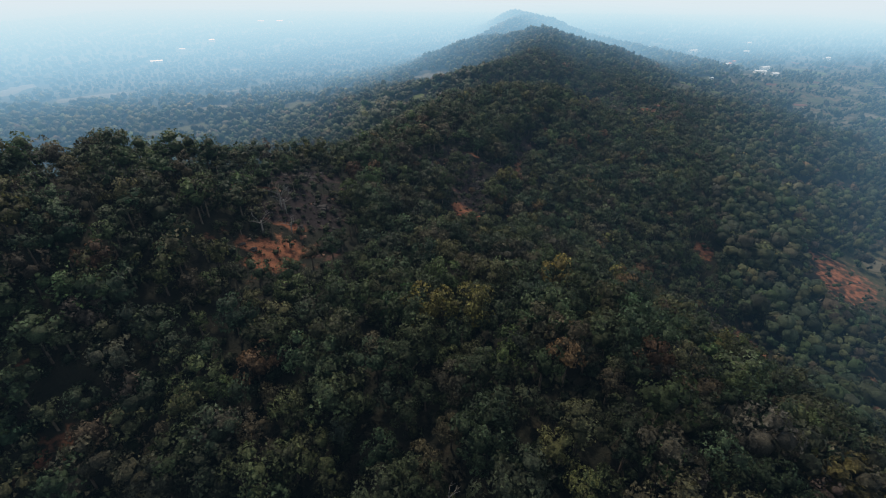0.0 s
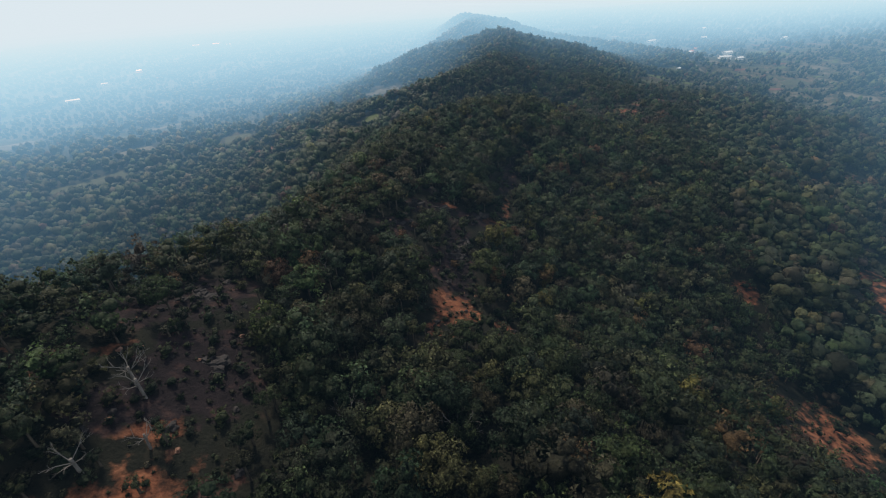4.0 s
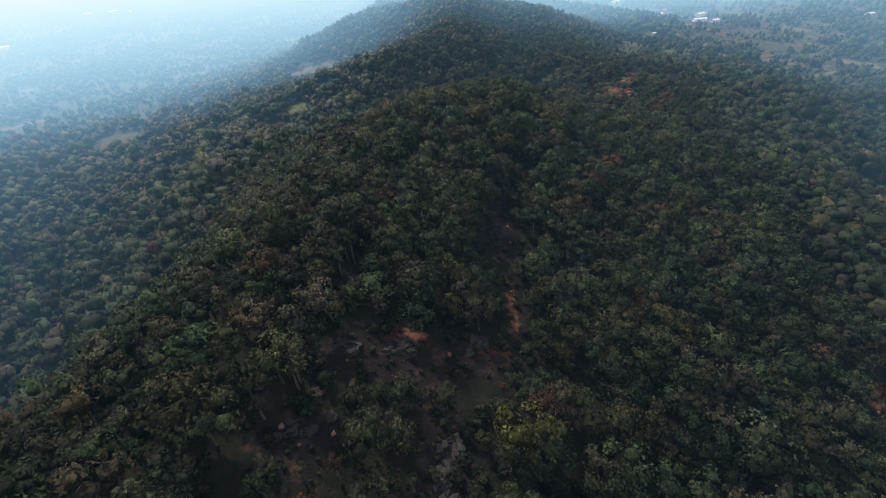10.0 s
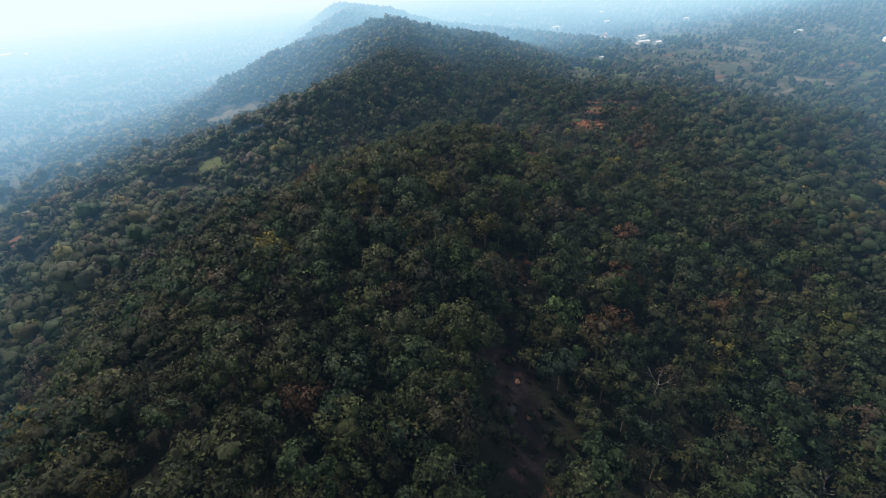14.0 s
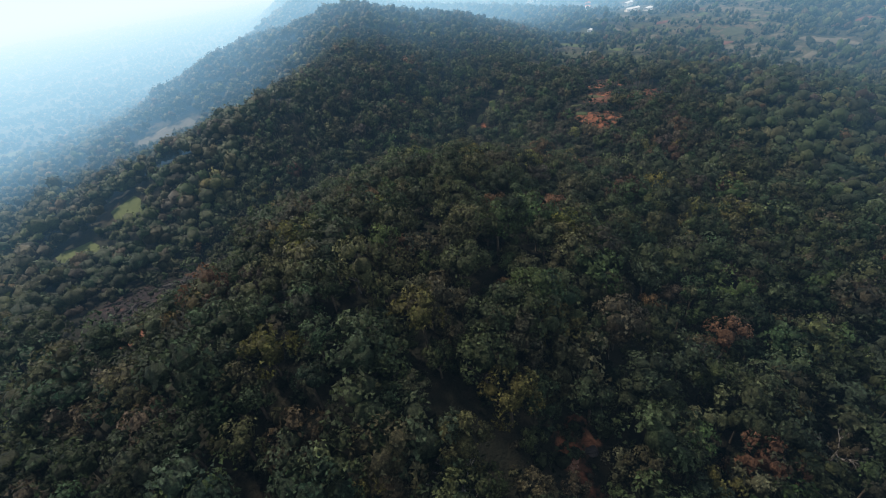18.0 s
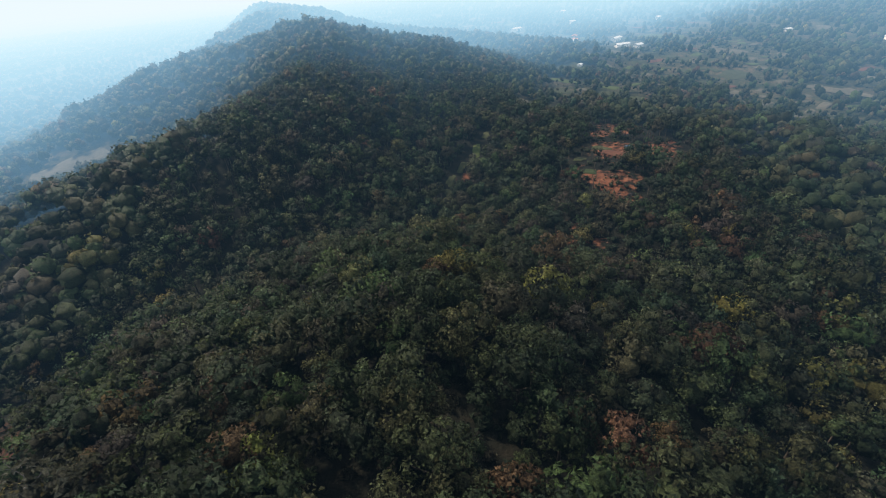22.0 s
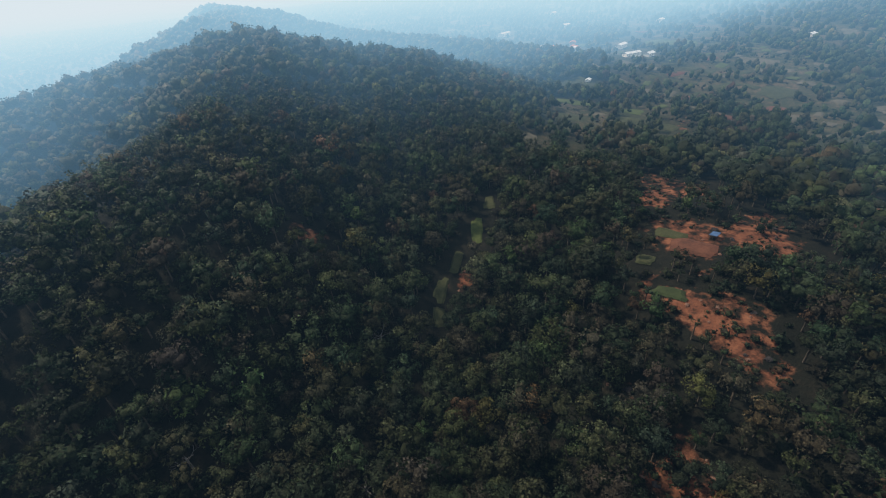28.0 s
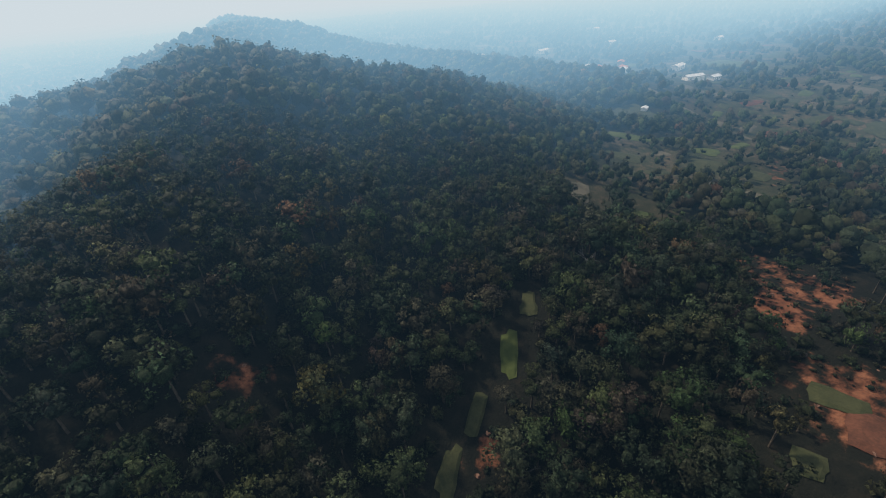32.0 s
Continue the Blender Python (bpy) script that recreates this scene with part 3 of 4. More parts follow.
# ---- houses ----
def house(name, w, d, h, roof_mat, wall_mat, label, ridge=1.1):
    """A low village house: four walls, a pitched roof with eaves, a door and two windows."""
    root = tagged(new(name), label, "house", "village houses")
    bm = bmesh.new()
    box(bm, -w / 2, w / 2, -d / 2, d / 2, -1.2, h)
    part("wall", bm, wall_mat, root)
    for side in (-1, 1):
        bm = bmesh.new()
        e, t = 0.5, 0.12
        low, high = h - e * ridge / (d / 2), h + ridge
        vs = [(-w / 2 - e, side * (d / 2 + e), low), (w / 2 + e, side * (d / 2 + e), low), (w / 2 + e, 0, high), (-w / 2 - e, 0, high)]
        lower = [bm.verts.new(v) for v in vs]
        upper = [bm.verts.new((v[0], v[1], v[2] + t)) for v in vs]
        bm.faces.new(lower), bm.faces.new(upper)
        for i in range(4):
            bm.faces.new((lower[i], lower[(i + 1) % 4], upper[(i + 1) % 4], upper[i]))
        bmesh.ops.recalc_face_normals(bm, faces=bm.faces)
        part("roof", bm, roof_mat, root)
        bm = bmesh.new()
        gable = [bm.verts.new((side * (w / 2 - 0.01), y, z)) for y, z in ((-d / 2, h), (d / 2, h), (0, h + ridge))]
        inner = [bm.verts.new((v.co.x - side * 0.15, v.co.y, v.co.z)) for v in gable]
        bm.faces.new(gable), bm.faces.new(inner)
        for i in range(3):
            bm.faces.new((gable[i], gable[(i + 1) % 3], inner[(i + 1) % 3], inner[i]))
        part("gable", bm, wall_mat, root)
    bm = bmesh.new()
    box(bm, -0.45, 0.45, -d / 2 - 0.05, -d / 2 + 0.02, 0, 1.9)
    part("door", bm, dark_wood, root)
    for x in (-w * 0.3, w * 0.3):
        bm = bmesh.new()
        box(bm, x - 0.4, x + 0.4, -d / 2 - 0.04, -d / 2 + 0.02, 1.0, 1.9)
        part("window", bm, dark_wood, root)
    return root


kinds = [house("house", 9, 6, 3.0, tin, whitewash, "white-walled village house with a pale tin roof"),
         house("house", 10, 6, 2.7, clay_roof, mud_wall, "mud-walled village house with a red clay-tile roof"),
         house("house", 16, 6, 3.4, tin, whitewash, "long white shed with a pale tin roof")]
for x, y, turn, k in [(363, 661, 20, 0), (372, 655, 60, 1), (380, 641, 10, 0), (392, 650, 80, 1), (398, 594, -8, 2), (416, 592, 5, 0), (388, 751, 15, 2), (320, 560, 30, 0),
                      (350, 672, -20, 1), (340, 690, 0, 0), (405, 668, 40, 1), (-382, 638, 30, 2), (-390, 726, 10, 0), (-382, 807, 50, 0), (-372, 790, 0, 1), (-397, 1090, 0, 2),
                      (-360, 1100, 10, 2), (428, 632, 20, 2), (-330, 1080, 40, 0), (560, 700, 10, 0), (585, 560, 0, 0), (600, 480, 40, 2), (520, 830, 15, 0),
                      (470, 750, 0, 0), (300, 720, 0, 2)]:
    scale = 0.5 if (x, y) == (320, 560) else 0.85
    copy_thing(kinds[k], pose(x, y, float(height(x, y)) + 0.1, 0, 0, turn) @ Matrix.Scale(scale, 4))
    FIELDS.append((x, y - 3, 7.0, 7.0, 1.0, 0.0))
for k in kinds:
    for o in (*k.children_recursive, k):
        bpy.data.objects.remove(o)

# The hut with the blue tarpaulin in the clearing.
hx, hy = 193, 386
hut = tagged(new("hut"), "small open hut roofed with a bright blue tarpaulin", "hut")
hut.matrix_basis = pose(hx, hy, float(height(hx, hy)), 0, 0, 12) @ Matrix.Scale(0.55, 4)
for x in (-1.7, 1.7):
    for y in (-1.2, 1.2):
        bm = bmesh.new()
        bmesh.ops.create_cone(bm, cap_ends=True, segments=8, radius1=0.08, radius2=0.06, depth=2.6, matrix=Matrix.Translation((x, y, 1.0)))
        part("post", bm, dark_wood, hut)
bm = bmesh.new()
bmesh.ops.create_grid(bm, x_segments=8, y_segments=6, size=1.0)
for v in bm.verts:
    u, w = v.co.x, v.co.y
    v.co = Vector((2.2 * u, 1.7 * w, 2.25 - 0.25 * w - 0.12 * math.cos(3.1 * u) * (1 - w * w)))
bmesh.ops.solidify(bm, geom=bm.faces[:], thickness=0.05)
part("roof", bm, blue_sheet, hut)
bm = bmesh.new()
box(bm, -1.6, 1.6, 1.1, 1.2, 0.0, 1.7)
part("back_wall", bm, mud_wall, hut)
bm = bmesh.new()
box(bm, -1.2, 1.2, 0.2, 0.9, 0.0, 0.5)
part("bench", bm, dark_wood, hut)
FIELDS.append((hx, hy, 4.5, 4.0, 1.0, 0.0))


# ---- boulders and slabs ----
def rock_mesh(seed, mat, flat=0.7):
    bm = bmesh.new()
    bmesh.ops.create_icosphere(bm, subdivisions=3, radius=1.0)
    r = random.Random(seed)
    off = Vector((r.uniform(0, 50), r.uniform(0, 50), r.uniform(0, 50)))
    for v in bm.verts:
        k = 1 + 0.6 * noise.noise(v.co * 1.2 + off) + 0.35 * noise.noise(v.co * 2.9 + off)
        v.co = Vector((v.co.x * k * 1.15, v.co.y * k * 0.9, v.co.z * k * flat))
    me = bpy.data.meshes.new("boulder")
    bm.to_mesh(me)
    bm.free()
    me.materials.append(mat)
    return me


rocks = [(rock_mesh(s, m, f), lab) for s, m, f, lab in (
    (1, rock, 0.7, "rounded dark grey boulder on bare earth"), (2, rock, 0.5, "low dark grey boulder on bare earth"), (3, red_rock, 0.6, "reddish weathered boulder on bare earth"),
    (4, red_rock, 0.8, "reddish upright boulder on bare earth"), (5, rock, 0.35, "flat slab of dark rock"))]


def slab_mesh(seed):
    """A broad, cracked outcrop of rock, low and uneven."""
    bm = bmesh.new()
    bmesh.ops.create_icosphere(bm, subdivisions=5, radius=1.0)
    off = Vector((seed * 3.1, seed * 1.7, seed * 2.3))
    for v in bm.verts:
        p = v.co.copy()
        k = 1 + 0.5 * noise.noise(p * 1.1 + off) + 0.3 * noise.noise(p * 2.6 + off) + 0.16 * noise.noise(p * 6.0 + off) + 0.08 * noise.noise(p * 13.0 + off)
        step_up = 0.28 * math.floor(3.0 * noise.noise(Vector((p.x * 1.6, p.y * 1.6, seed)) + off))
        v.co = Vector((p.x * k, p.y * k, p.z * k * 0.55 + step_up))
    me = bpy.data.meshes.new("rock_slab")
    bm.to_mesh(me)
    bm.free()
    me.materials.append(rock)
    return me


slabs = [slab_mesh(s) for s in (1, 2, 3)]
stones = np.random.RandomState(11)
for cx, cy, a, b, turn, r_, k_, left in CLEARINGS:
    for _ in range(2 if a * b < 60 else 4):
        u, v = stones.uniform(-1, 1), stones.uniform(-1, 1)
        c, s = math.cos(radians(turn)), math.sin(radians(turn))
        x, y = cx + c * u * a - s * v * b, cy + s * u * a + c * v * b
        dark = stones.rand() < 0.25 + 0.6 * k_
        me, lab = rocks[stones.choice((0, 1, 4))] if dark else rocks[stones.choice((2, 3))]
        ob = new("boulder", me)
        size = stones.uniform(0.3, 0.8) if dark else stones.uniform(0.15, 0.45)
        ob.matrix_basis = pose(x, y, float(height(x, y)) + 0.1 * size, 0, 0, stones.uniform(0, 360)) @ Matrix.Scale(size, 4)
        tagged(ob, lab, "boulder", "boulders in the clearings")
for x, y, sx, sy, sz, turn, tilt in [(6, 181, 8, 5, 1.4, 10, 14), (9, 172, 8, 4, 1.5, 20, 12), (1, 173, 6, 4, 1.2, -10, 15), (13, 157, 6, 5, 1.2, 40, 10), (11, 152, 5, 3, 1.0, 15, 10), (-5, 160, 5, 4, 1.1, 25, 10),
                                     (22, 176, 5, 4, 1.0, 0, 12), (-41, 120, 8, 5, 1.0, 30, 8), (-33, 104, 7, 4, 1.0, 0, 8), (-4, 322, 7, 4, 1.1, 20, 10), (2, 334, 8, 5, 1.2, -15, 10)]:
    ob = new("rock_slab", slabs[int(abs(x)) % 3])
    ob.matrix_basis = pose(x, y, float(height(x, y)) - 0.35 * sz, tilt * 0.6, 0, turn) @ Matrix.Diagonal((sx / 2.2, sy / 2.0, sz, 1))
    tagged(ob, "broad dark slab of burnt rock in the slope", "rock slab", "slabs of the outcrop")

# ---- trees ----


def ico(level):
    bm = bmesh.new()
    bmesh.ops.create_icosphere(bm, subdivisions=level, radius=1.0)
    v = np.array([tuple(p.co) for p in bm.verts])
    f = np.array([[p.index for p in q.verts] for q in bm.faces])
    bm.free()
    return v, f


def crown(seed, lobes, leaves, leaf, level=1):
    """A crown of unit half-width: boughs of foliage over a dome, and small leaf sprays standing off them. Returns
    verts, tris, shade (a tint factor, lowered on the inner boughs as painted shade), normals.
    """
    r = np.random.RandomState(seed)
    base_v, base_f = ico(level)
    V, T, S, N, n = [], [], [], [], 0
    boughs = []
    lean = r.uniform(-0.12, 0.12, 2)
    for k in range(lobes):
        if lobes == 1:
            boughs.append((np.zeros(3), 0.95))
            continue
        polar = math.acos(1 - 1.3 * (k + 0.5) / lobes)
        a = 2.4 * k + r.uniform(-0.5, 0.5)
        out = r.uniform(0.5, 0.78)
        at = np.array([out * math.sin(polar) * math.cos(a) + lean[0], out * math.sin(polar) * math.sin(a) + lean[1], out * 0.85 * math.cos(polar)])
        boughs.append((at, r.uniform(0.85, 1.25) * (0.95 / math.sqrt(lobes))))
    if lobes > 3:
        boughs.append((np.array([lean[0], lean[1], -0.1]), 0.6))
    for k, (at, size) in enumerate(boughs):
        shape = np.array([size, size, size * r.uniform(0.7, 0.95)])
        bend = 1 + 0.07 * r.randn(len(base_v), 1)
        core = 0.68 if leaves > 11 else 0.9 if leaves else 1.0
        if leaves <= 11 or k % 2 == 0 or k >= lobes:         # the inner mass of a bough, its tint darkened to paint shade
            V.append(at + base_v * shape * bend * core)
            T.append(base_f + n)
            N.append(base_v + 0.15 * r.randn(len(base_v), 3) + 1.0 * at)
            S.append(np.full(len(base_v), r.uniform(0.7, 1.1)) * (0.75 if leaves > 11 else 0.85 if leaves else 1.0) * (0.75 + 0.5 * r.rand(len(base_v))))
            n += len(base_v)
        if leaves and k < lobes:
            way = r.randn(leaves, 3) + 0.9 * at / max(np.linalg.norm(at), 0.2) + np.array([0, 0, 0.35])
            way /= np.linalg.norm(way, axis=1)[:, None]
            mid = at + way * shape * (1.18 - 0.4 * r.rand(leaves, 1) ** 1.4)
            normal = way + 0.8 * r.randn(leaves, 3) + np.array([0, 0, 0.4])
            normal /= np.linalg.norm(normal, axis=1)[:, None]
            side = np.cross(normal, r.randn(leaves, 3))
            side /= np.linalg.norm(side, axis=1)[:, None]
            other = np.cross(normal, side)
            ln = leaf * r.uniform(0.6, 1.4, (leaves, 1))
            wd = ln * r.uniform(0.6, 0.95, (leaves, 1))
            V.append(np.stack([mid + side * ln, mid - 0.5 * side * ln + other * wd, mid - 0.5 * side * ln - other * wd], 1).reshape(-1, 3))
            N.append(np.repeat(0.6 * way + 1.3 * at + 0.35 * r.randn(leaves, 3), 3, 0))
            T.append(n + 3 * np.arange(leaves)[:, None] + np.array([0, 1, 2]))
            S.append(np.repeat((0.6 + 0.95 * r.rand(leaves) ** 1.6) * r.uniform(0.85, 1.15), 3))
            n += 3 * leaves
    N = np.concatenate(N)
    return np.concatenate(V), np.concatenate(T), np.concatenate(S), N / np.linalg.norm(N, axis=1)[:, None]


def limb(bm, a, b, ra, rb, sides=6):
    a, b = Vector(a), Vector(b)
    m = Matrix.Translation((a + b) / 2) @ (b - a).to_track_quat("Z", "Y").to_matrix().to_4x4()
    bmesh.ops.create_cone(bm, cap_ends=True, segments=sides, radius1=ra, radius2=rb, depth=(b - a).length * 1.04, matrix=m)


LEAF = np.array([1.05, 1.03, 0.98]) * np.array([(0.038, 0.053, 0.029), (0.030, 0.046, 0.028), (0.049, 0.062, 0.031), (0.060, 0.064, 0.034), (0.056, 0.052, 0.037), (0.098, 0.092, 0.032), (0.085, 0.054, 0.033), (0.046, 0.070, 0.030)])
SHARE = np.array([0.30, 0.26, 0.18, 0.12, 0.10, 0.010, 0.010, 0.015])

pick = np.random.RandomState(21)


def scatter(x0, x1, y0, y1, step):
    xs, ys = np.meshgrid(np.arange(x0, x1, step), np.arange(y0, y1, step * 0.87))
    xs = xs + (np.arange(xs.shape[0]) % 2)[:, None] * step / 2
    x, y = xs.ravel(), ys.ravel()
    return x + pick.uniform(-0.42, 0.42, x.size) * step, y + pick.uniform(-0.42, 0.42, x.size) * step


def from_path(x, y):
    d = np.full(x.shape, 1e9)
    for a, b in zip(WAY[:-1], WAY[1:]):
        ab = b - a
        t = np.clip(((x - a[0]) * ab[0] + (y - a[1]) * ab[1]) / (ab @ ab), 0, 1)
        d = np.minimum(d, np.hypot(x - a[0] - t * ab[0], y - a[1] - t * ab[1]))
    return d


# The flight line over the plan, by which the wood is built finer or coarser.
WAY = np.array([(0, 30), (5, 100), (30, 202), (69, 287), (115, 375), (140, 430)], float)
x0, y0 = scatter(-260, 400, -20, 690, 4.25)
close = from_path(x0, y0) < 240
x0, y0 = x0[close], y0[close]
x1, y1 = scatter(-420, 560, -20, 1050, 5.8)
apart = from_path(x1, y1) >= 240
x1, y1 = x1[apart], y1[apart]
x2, y2 = scatter(-900, 1050, 60, 1450, 9.0)
outer = (x2 < -420) | (x2 > 560) | (y2 > 1050)
tx, ty = np.concatenate([x0, x1, x2[outer]]), np.concatenate([y0, y1, y2[outer]])
near_d = from_path(tx, ty)
_, _, stand = cover_at(tx, ty + 1.0, 1.0, 0.9)
farm = plain_share(tx, ty)
clump = np.clip(0.8 + 0.75 * wobble(tx, ty, 46, 9) + 0.35 * wobble(tx, ty, 17, 19), 0.04, 1.0)
stand = stand * (1 - farm * (1 - clump)) * np.where(near_d > 420, 0.75, 0.95)
seen = (tx > -1.05 * (ty + 70)) & (tx < 2.4 * (ty + 70))     # nothing stands out behind the start
keep = (pick.rand(tx.size) < stand) & ~in_field(tx, ty) & seen
tx, ty, near_d, farm = tx[keep], ty[keep], near_d[keep], farm[keep]
_, _, shade_share = cover_at(tx, ty, 1.15)
count = tx.size
half = np.clip(np.where(near_d < 240, 2.75, 3.35) * np.exp(0.33 * pick.randn(count)), 1.3, np.where(ty > 480, 3.5, np.where(near_d < 100, 4.1, 4.8)))
half = half * (1 + 0.16 * wobble(tx, ty, 35, 23)) * (0.6 + 0.4 * shade_share)
half = half * (1 - 0.42 * farm) * stature(tx, ty)
half = np.where((tx < -420) | (tx > 560) | (ty > 1050), 2.9, 1.0) * np.where((tx < -420) | (tx > 560) | (ty > 1050), 1.0, half)
tall = half * pick.uniform(0.75, 1.05, count) * (1 + 0.45 * farm)
stem = (pick.uniform(1.1, 4.3, count) - 1.4 * (near_d > 200) + 0.5 * half) * np.where((near_d > 200) | (ty > 480), 0.65, 1.0) * (0.35 + 0.65 * shade_share)
tz = height(tx, ty)
kind = pick.choice(len(LEAF), count, p=SHARE / SHARE.sum())
patch = wobble(tx, ty, 45, 14)
kind = np.where((patch > 0.55) & (pick.rand(count) < 0.35), pick.choice((3, 4, 2), count), kind)
WARM = [(95, 330, 75, 55), (10, 165, 50, 25), (-35, 150, 35, 40), (75, 235, 25, 20)]       # drier, yellower stands; on the near spur (first) they also paint in its sunlit look
for wx, wy, a, b in WARM:
    dry = np.exp(-((tx - wx) / a) ** 2 - ((ty - wy) / b) ** 2)
    kind = np.where(pick.rand(count) < 0.3 * dry, pick.choice((2, 3, 3, 4, 5, 6, 7), count), kind)
colour = LEAF[kind] * pick.uniform(0.6, 1.6, (count, 1)) * (1 + 0.08 * pick.randn(count, 3))
turn_all = pick.uniform(0, 6.283, count)

single = np.argsort(near_d)[:300]
is_single = np.zeros(count, bool)
is_single[single] = True

LODS = ((0, 38, 7, 56, 0.07, 1), (38, 95, 6, 33, 0.085, 1), (95, 220, 3, 11, 0.15, 1), (220, 390, 2, 0, 0, 1), (390, 1e9, 1, 0, 0, 1))
NAMES = ("forest_canopy", "forest_canopy", "hillside_forest", "far_woods", "far_woods")
for level, (d0, d1, lobes, leaves, leaf, sub) in enumerate(LODS):
    shapes = [crown(100 * level + s, lobes, leaves, leaf, sub) for s in range(7)]
    mine = np.where((near_d >= d0) & (near_d < d1) & ~is_single)[0]
    which = pick.choice(len(shapes), mine.size)
    V, T, C, N, n = [], [], [], [], 0
    for s, (v, f, shade, way) in enumerate(shapes):
        m = mine[which == s]
        if not m.size:
            continue
        c, si = np.cos(turn_all[m])[:, None], np.sin(turn_all[m])[:, None]
        h = half[m][:, None]
        N.append(np.stack([c * way[:, 0] - si * way[:, 1], si * way[:, 0] + c * way[:, 1], np.broadcast_to(way[:, 2], (m.size, len(v)))], -1).reshape(-1, 3))
        P = np.stack([tx[m][:, None] + h * (c * v[:, 0] - si * v[:, 1]), ty[m][:, None] + h * (si * v[:, 0] + c * v[:, 1]),
                      (tz[m] + stem[m])[:, None] + tall[m][:, None] * 1.25 * v[:, 2]], -1)
        V.append(P.reshape(-1, 3))
        T.append((f[None] + (n + len(v) * np.arange(m.size))[:, None, None]).reshape(-1, 3))
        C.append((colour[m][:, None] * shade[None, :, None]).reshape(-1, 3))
        n += m.size * len(v)
    ob = new(NAMES[level], fast_mesh(NAMES[level], np.concatenate(V), np.concatenate(T), leaf_many, np.concatenate(C), True, normals=np.concatenate(N)))
    tagged(ob, ("dense crowns of dry deciduous trees in dark and olive green", "dense crowns of dry deciduous trees further down the slope",
                "wooded hillside of dark green crowns", "woods at the foot of the hills", "distant woods and field trees on the plain")[level], "trees", kind="stuff")
    # stems under the crowns
    if level < 2:
        a = np.array([0, 2.094, 4.189])
        ring = np.stack([np.cos(a), np.sin(a)], 1)
        lo = np.stack([tx[mine][:, None] + 0.24 * ring[:, 0], ty[mine][:, None] + 0.24 * ring[:, 1], np.repeat(tz[mine][:, None] - 0.4, 3, 1)], -1)
        hi = np.stack([tx[mine][:, None] + 0.12 * ring[:, 0], ty[mine][:, None] + 0.12 * ring[:, 1], np.repeat((tz + stem)[mine][:, None], 3, 1)], -1)
        P = np.concatenate([lo, hi], 1).reshape(-1, 3)
        f = np.array([(0, 1, 4), (0, 4, 3), (1, 2, 5), (1, 5, 4), (2, 0, 3), (2, 3, 5)])
        T = (f[None] + 6 * np.arange(mine.size)[:, None, None]).reshape(-1, 3)
        ob = new("tree_stems", fast_mesh("tree_stems", P, T, bark))
        tagged(ob, "slender brown stems under the canopy", "tree stems", kind="stuff")

# Undergrowth that fills the gaps between the stems, its tints darkened as painted shade.
ux, uy = scatter(-150, 290, 0, 520, 4.2)
ud = from_path(ux, uy)
open_red, _, open_share = cover_at(ux, uy + 1.0)
go = (ud < 75) & (pick.rand(ux.size) < 0.95 - 0.35 * open_red) & ~in_field(ux, uy)
ux, uy = ux[go], uy[go]
open_share = open_share[go]
uz = height(ux, uy)
wide = pick.uniform(0.8, 2.1, ux.size) * (0.55 + 0.45 * open_share)
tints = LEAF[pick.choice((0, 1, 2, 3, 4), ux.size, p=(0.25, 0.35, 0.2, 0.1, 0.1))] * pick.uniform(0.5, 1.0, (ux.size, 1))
V, T, C, N, n = [], [], [], [], 0
for s in range(5):
    v, f, shade, way = crown(500 + s, 1, 30, 0.26, 1)
    m = np.arange(s, ux.size, 5)
    P = np.stack([ux[m][:, None] + wide[m][:, None] * v[:, 0], uy[m][:, None] + wide[m][:, None] * v[:, 1], uz[m][:, None] + wide[m][:, None] * (0.45 + 0.75 * v[:, 2])], -1)
    V.append(P.reshape(-1, 3))
    T.append((f[None] + (n + len(v) * np.arange(m.size))[:, None, None]).reshape(-1, 3))
    N.append(np.tile(way, (m.size, 1)))
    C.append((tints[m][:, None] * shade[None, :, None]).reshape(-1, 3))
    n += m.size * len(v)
tagged(new("undergrowth", fast_mesh("undergrowth", np.concatenate(V), np.concatenate(T), leaf_many, np.concatenate(C), True, normals=np.concatenate(N))), "low bushes between the stems, tinted dark as painted shade", "bushes", kind="stuff")

# Low dry shrubs and stubble on the bare and burnt ground, bushes on the open plain.
sx, sy = scatter(-90, 300, 20, 480, 1.7)
s_red, s_black, _ = cover_at(sx, sy)
go = (pick.rand(sx.size) < 0.75 * np.clip(1.6 * np.maximum(s_red, s_black) - 0.3, 0, 1) * (1 - 0.35 * s_red)) & (from_path(sx, sy) < 130) & ~in_field(sx, sy)
sx, sy, s_black = sx[go], sy[go], s_black[go]
wide = pick.uniform(0.2, 0.62, sx.size) * np.where(pick.rand(sx.size) < 0.12, 2.0, 1.0)
px, py = scatter(-260, 520, 260, 760, 4.4)
go = (pick.rand(px.size) < 0.8 * plain_share(px, py) * np.clip(0.6 + 0.8 * wobble(px, py, 24, 33), 0.15, 1)) & (from_path(px, py) < 380) & ~in_field(px, py)
wide = np.concatenate([wide, pick.uniform(0.4, 1.5, go.sum())])
sx, sy, s_black = np.concatenate([sx, px[go]]), np.concatenate([sy, py[go]]), np.concatenate([s_black, np.zeros(go.sum())])
sz = height(sx, sy)
tints = LEAF[pick.choice((0, 1, 2, 3, 4, 6), sx.size, p=(0.2, 0.2, 0.2, 0.2, 0.15, 0.05))] * pick.uniform(0.5, 1.2, (sx.size, 1)) * (1 - 0.45 * s_black[:, None])
V, T, C, N, n = [], [], [], [], 0
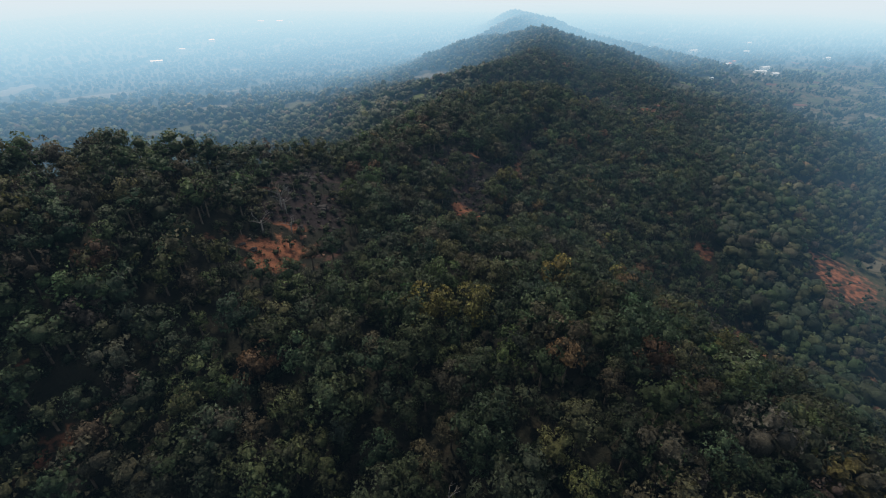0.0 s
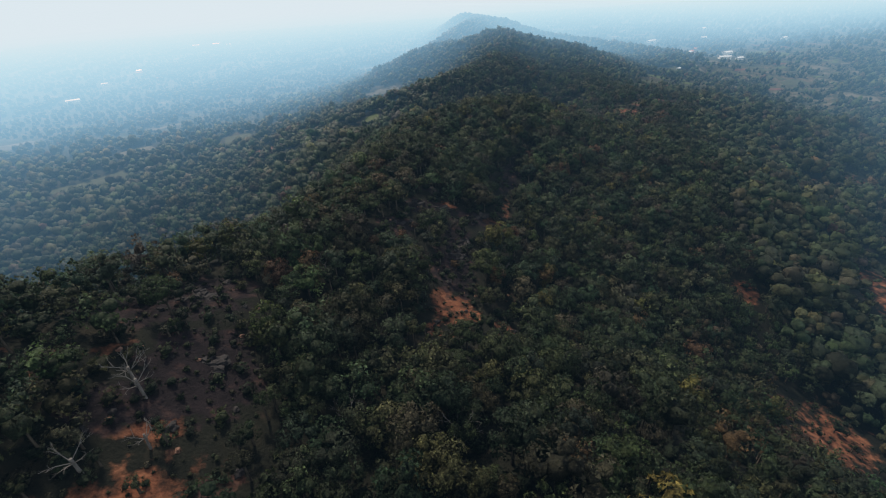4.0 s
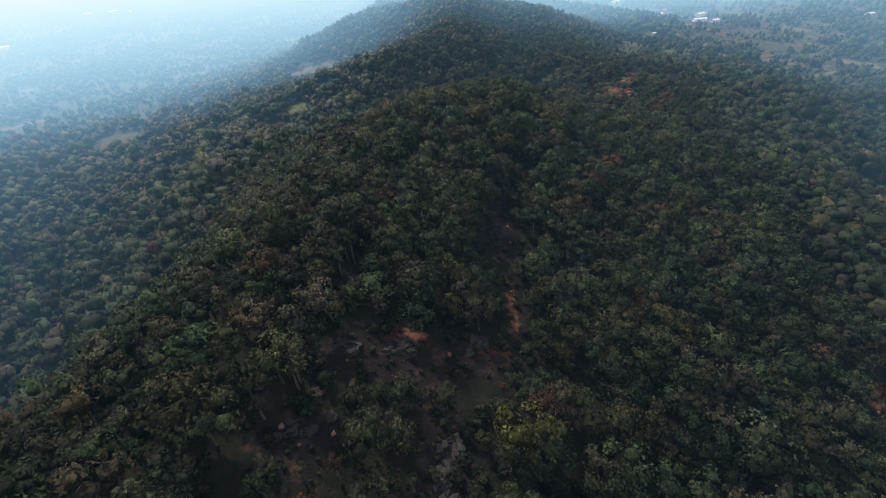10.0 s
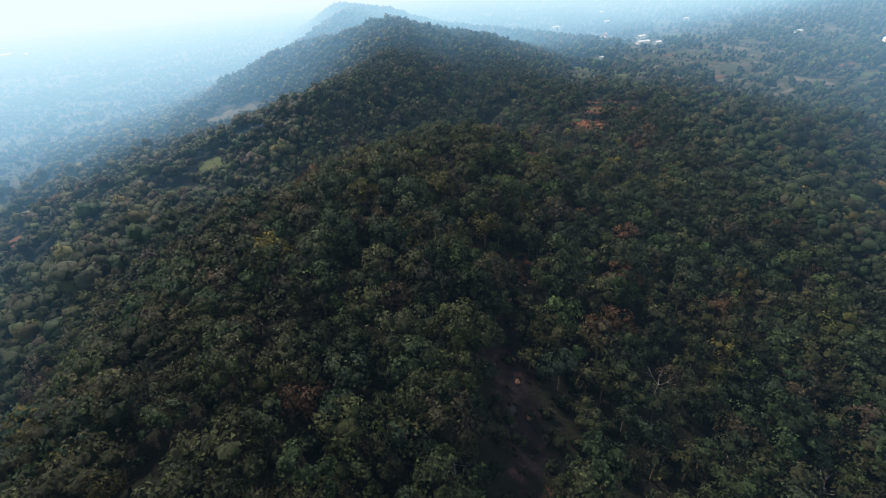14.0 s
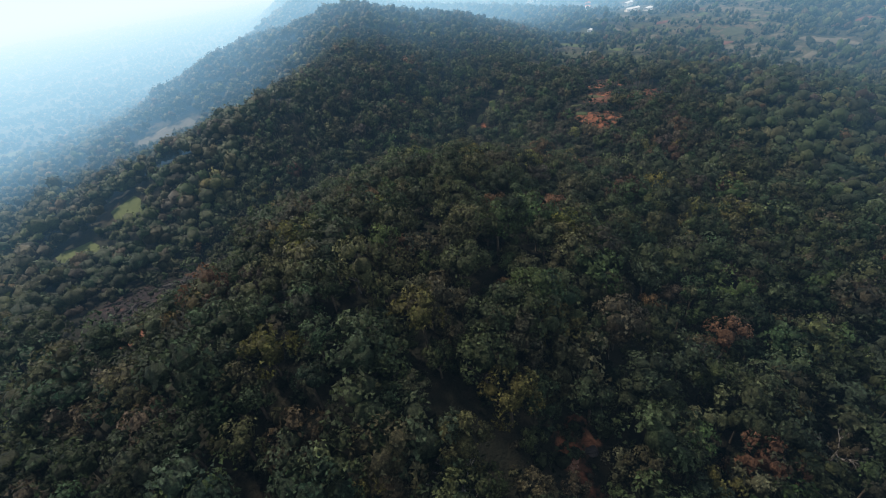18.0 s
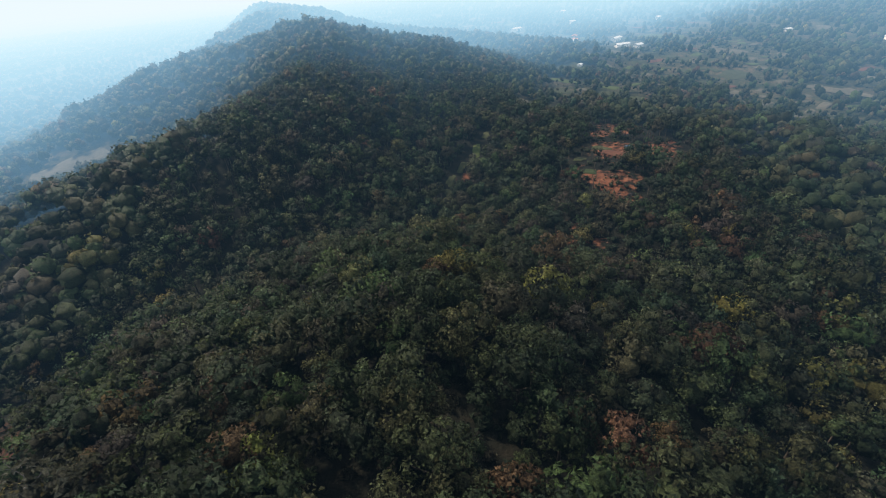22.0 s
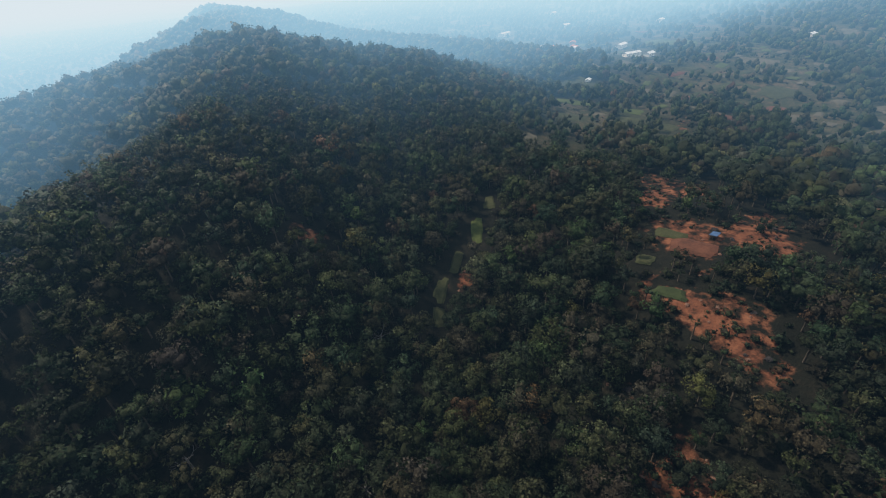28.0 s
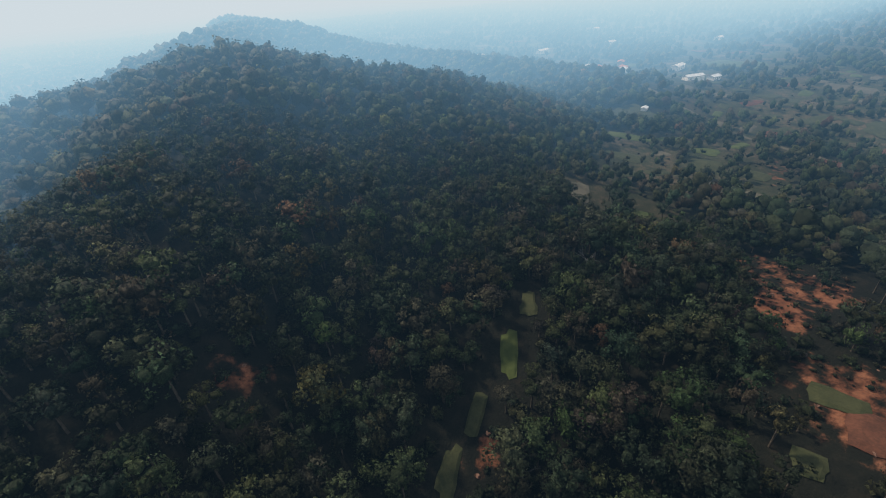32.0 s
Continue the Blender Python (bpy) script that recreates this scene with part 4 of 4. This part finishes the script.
for k in range(4):
    v, f, shade, way = crown(600 + k, 1, 12, 0.3, 1)
    m = np.arange(k, sx.size, 4)
    P = np.stack([sx[m][:, None] + wide[m][:, None] * v[:, 0], sy[m][:, None] + wide[m][:, None] * v[:, 1], sz[m][:, None] + wide[m][:, None] * (0.5 + 0.8 * v[:, 2])], -1)
    V.append(P.reshape(-1, 3))
    T.append((f[None] + (n + len(v) * np.arange(m.size))[:, None, None]).reshape(-1, 3))
    N.append(np.tile(way, (m.size, 1)))
    C.append((tints[m][:, None] * shade[None, :, None]).reshape(-1, 3))
    n += m.size * len(v)
tagged(new("dry_shrubs", fast_mesh("dry_shrubs", np.concatenate(V), np.concatenate(T), leaf_many, np.concatenate(C), True, normals=np.concatenate(N))), "small dry shrubs, bushes and stubble on open ground", "shrubs", kind="stuff")

# The trees that stand nearest under the flight, each on its own.
KIND_LABEL = ("leafy tree with a dark green crown on the slope", "tree with a deep green dense crown on the slope", "tree with an olive green crown on the slope", "tree with a dry khaki crown on the slope",
              "tree with sparse brownish leaves on the slope", "tree with bright yellow leaves on the slope", "tree with rust-coloured dry leaves on the slope", "fresh light green tree on the slope")
templates = []
for k in range(len(LEAF)):
    for s in range(3 if k < 3 else 2):
        v, f, shade, way = crown(700 + 10 * k + s, 9, 95, 0.058, 1)
        root = tagged(new("tree"), KIND_LABEL[k], "tree", "trees under the flight line")
        bm = bmesh.new()
        limb(bm, (0, 0, -0.5), (0.1, 0, 3.2), 0.26, 0.17, 8)
        trunk = part("trunk", bm, bark, root)
        r = random.Random(s + 5 * k)
        for i in range(4):
            a = 6.283 * (i + r.random() * 0.5) / 4
            bm = bmesh.new()
            limb(bm, (0.1, 0, r.uniform(2.2, 3.1)), (1.7 * math.cos(a), 1.7 * math.sin(a), r.uniform(4.4, 5.4)), 0.12, 0.05, 5)
            part("limb", bm, bark, trunk)
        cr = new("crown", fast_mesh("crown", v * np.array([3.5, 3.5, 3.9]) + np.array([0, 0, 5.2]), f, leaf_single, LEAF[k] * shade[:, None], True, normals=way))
        cr.parent = root
        templates.append((k, root))
lone = np.array([-41.5, 115.0])          # the one green tree left on the burnt rock
single = np.append(single, np.argmin(np.hypot(tx - lone[0], ty - lone[1])))
kind[single[-1]], half[single[-1]] = 7, 3.3
tx[single[-1]], ty[single[-1]] = lone
tz[single[-1]] = float(height(*lone))
for i in single:
    options = [t for k, t in templates if k == kind[i]]
    size = 0.9 * half[i] / 3.2
    tree = copy_thing(options[int(pick.randint(len(options)))], pose(tx[i], ty[i], tz[i], 0, 0, math.degrees(turn_all[i])) @ Matrix.Scale(size, 4))
for _, root in templates:
    for o in (*root.children_recursive, root):
        bpy.data.objects.remove(o)

# ---- bare trees ----
def bare_tree(seed):
    """A leafless tree: trunk, then forked limbs and twigs."""
    r = random.Random(seed)
    root = tagged(new("bare_tree"), "leafless pale grey tree with forked branches", "bare tree", "leafless trees")
    bm = bmesh.new()
    limb(bm, (0, 0, -0.5), (0.15, 0.1, 2.8), 0.2, 0.14, 7)
    part("trunk", bm, dead_bark, root)
    for i in range(5):
        bm = bmesh.new()
        a, rise_ = 6.283 * (i + r.random() * 0.6) / 5, r.uniform(0.5, 1.1)
        tips = [(Vector((0.15, 0.1, r.uniform(1.8, 2.8))), Vector((math.cos(a), math.sin(a), rise_)).normalized(), 1.4, 0.06)]
        for depth in range(3):
            grown = []
            for at, way, long, thick_ in tips:
                end = at + way * long
                limb(bm, at, end, thick_, thick_ * 0.6, 4)
                for _ in range(2 if depth else 3):
                    turn = Vector((r.uniform(-1, 1), r.uniform(-1, 1), r.uniform(-0.3, 0.9)))
                    grown.append((end, (way + 0.75 * turn).normalized(), long * r.uniform(0.55, 0.75), thick_ * 0.55))
            tips = grown
        part("branch", bm, dead_bark, root)
    return root


bare = [bare_tree(s) for s in range(4)]
spot = np.random.RandomState(31)
placed = 0
while placed < 45:
    k = spot.randint(len(WAY) - 1)
    p = WAY[k] + spot.rand() * (WAY[k + 1] - WAY[k])
    x, y = p[0] + spot.uniform(-55, 55), p[1] + spot.uniform(-10, 25)
    if in_field(np.array([x]), np.array([y]))[0]:
        continue
    copy_thing(bare[spot.randint(4)], pose(x, y, float(height(x, y)), 0, 0, spot.uniform(0, 360)) @ Matrix.Scale(spot.uniform(0.9, 1.35), 4))
    placed += 1
for root in bare:
    for o in (*root.children_recursive, root):
        bpy.data.objects.remove(o)
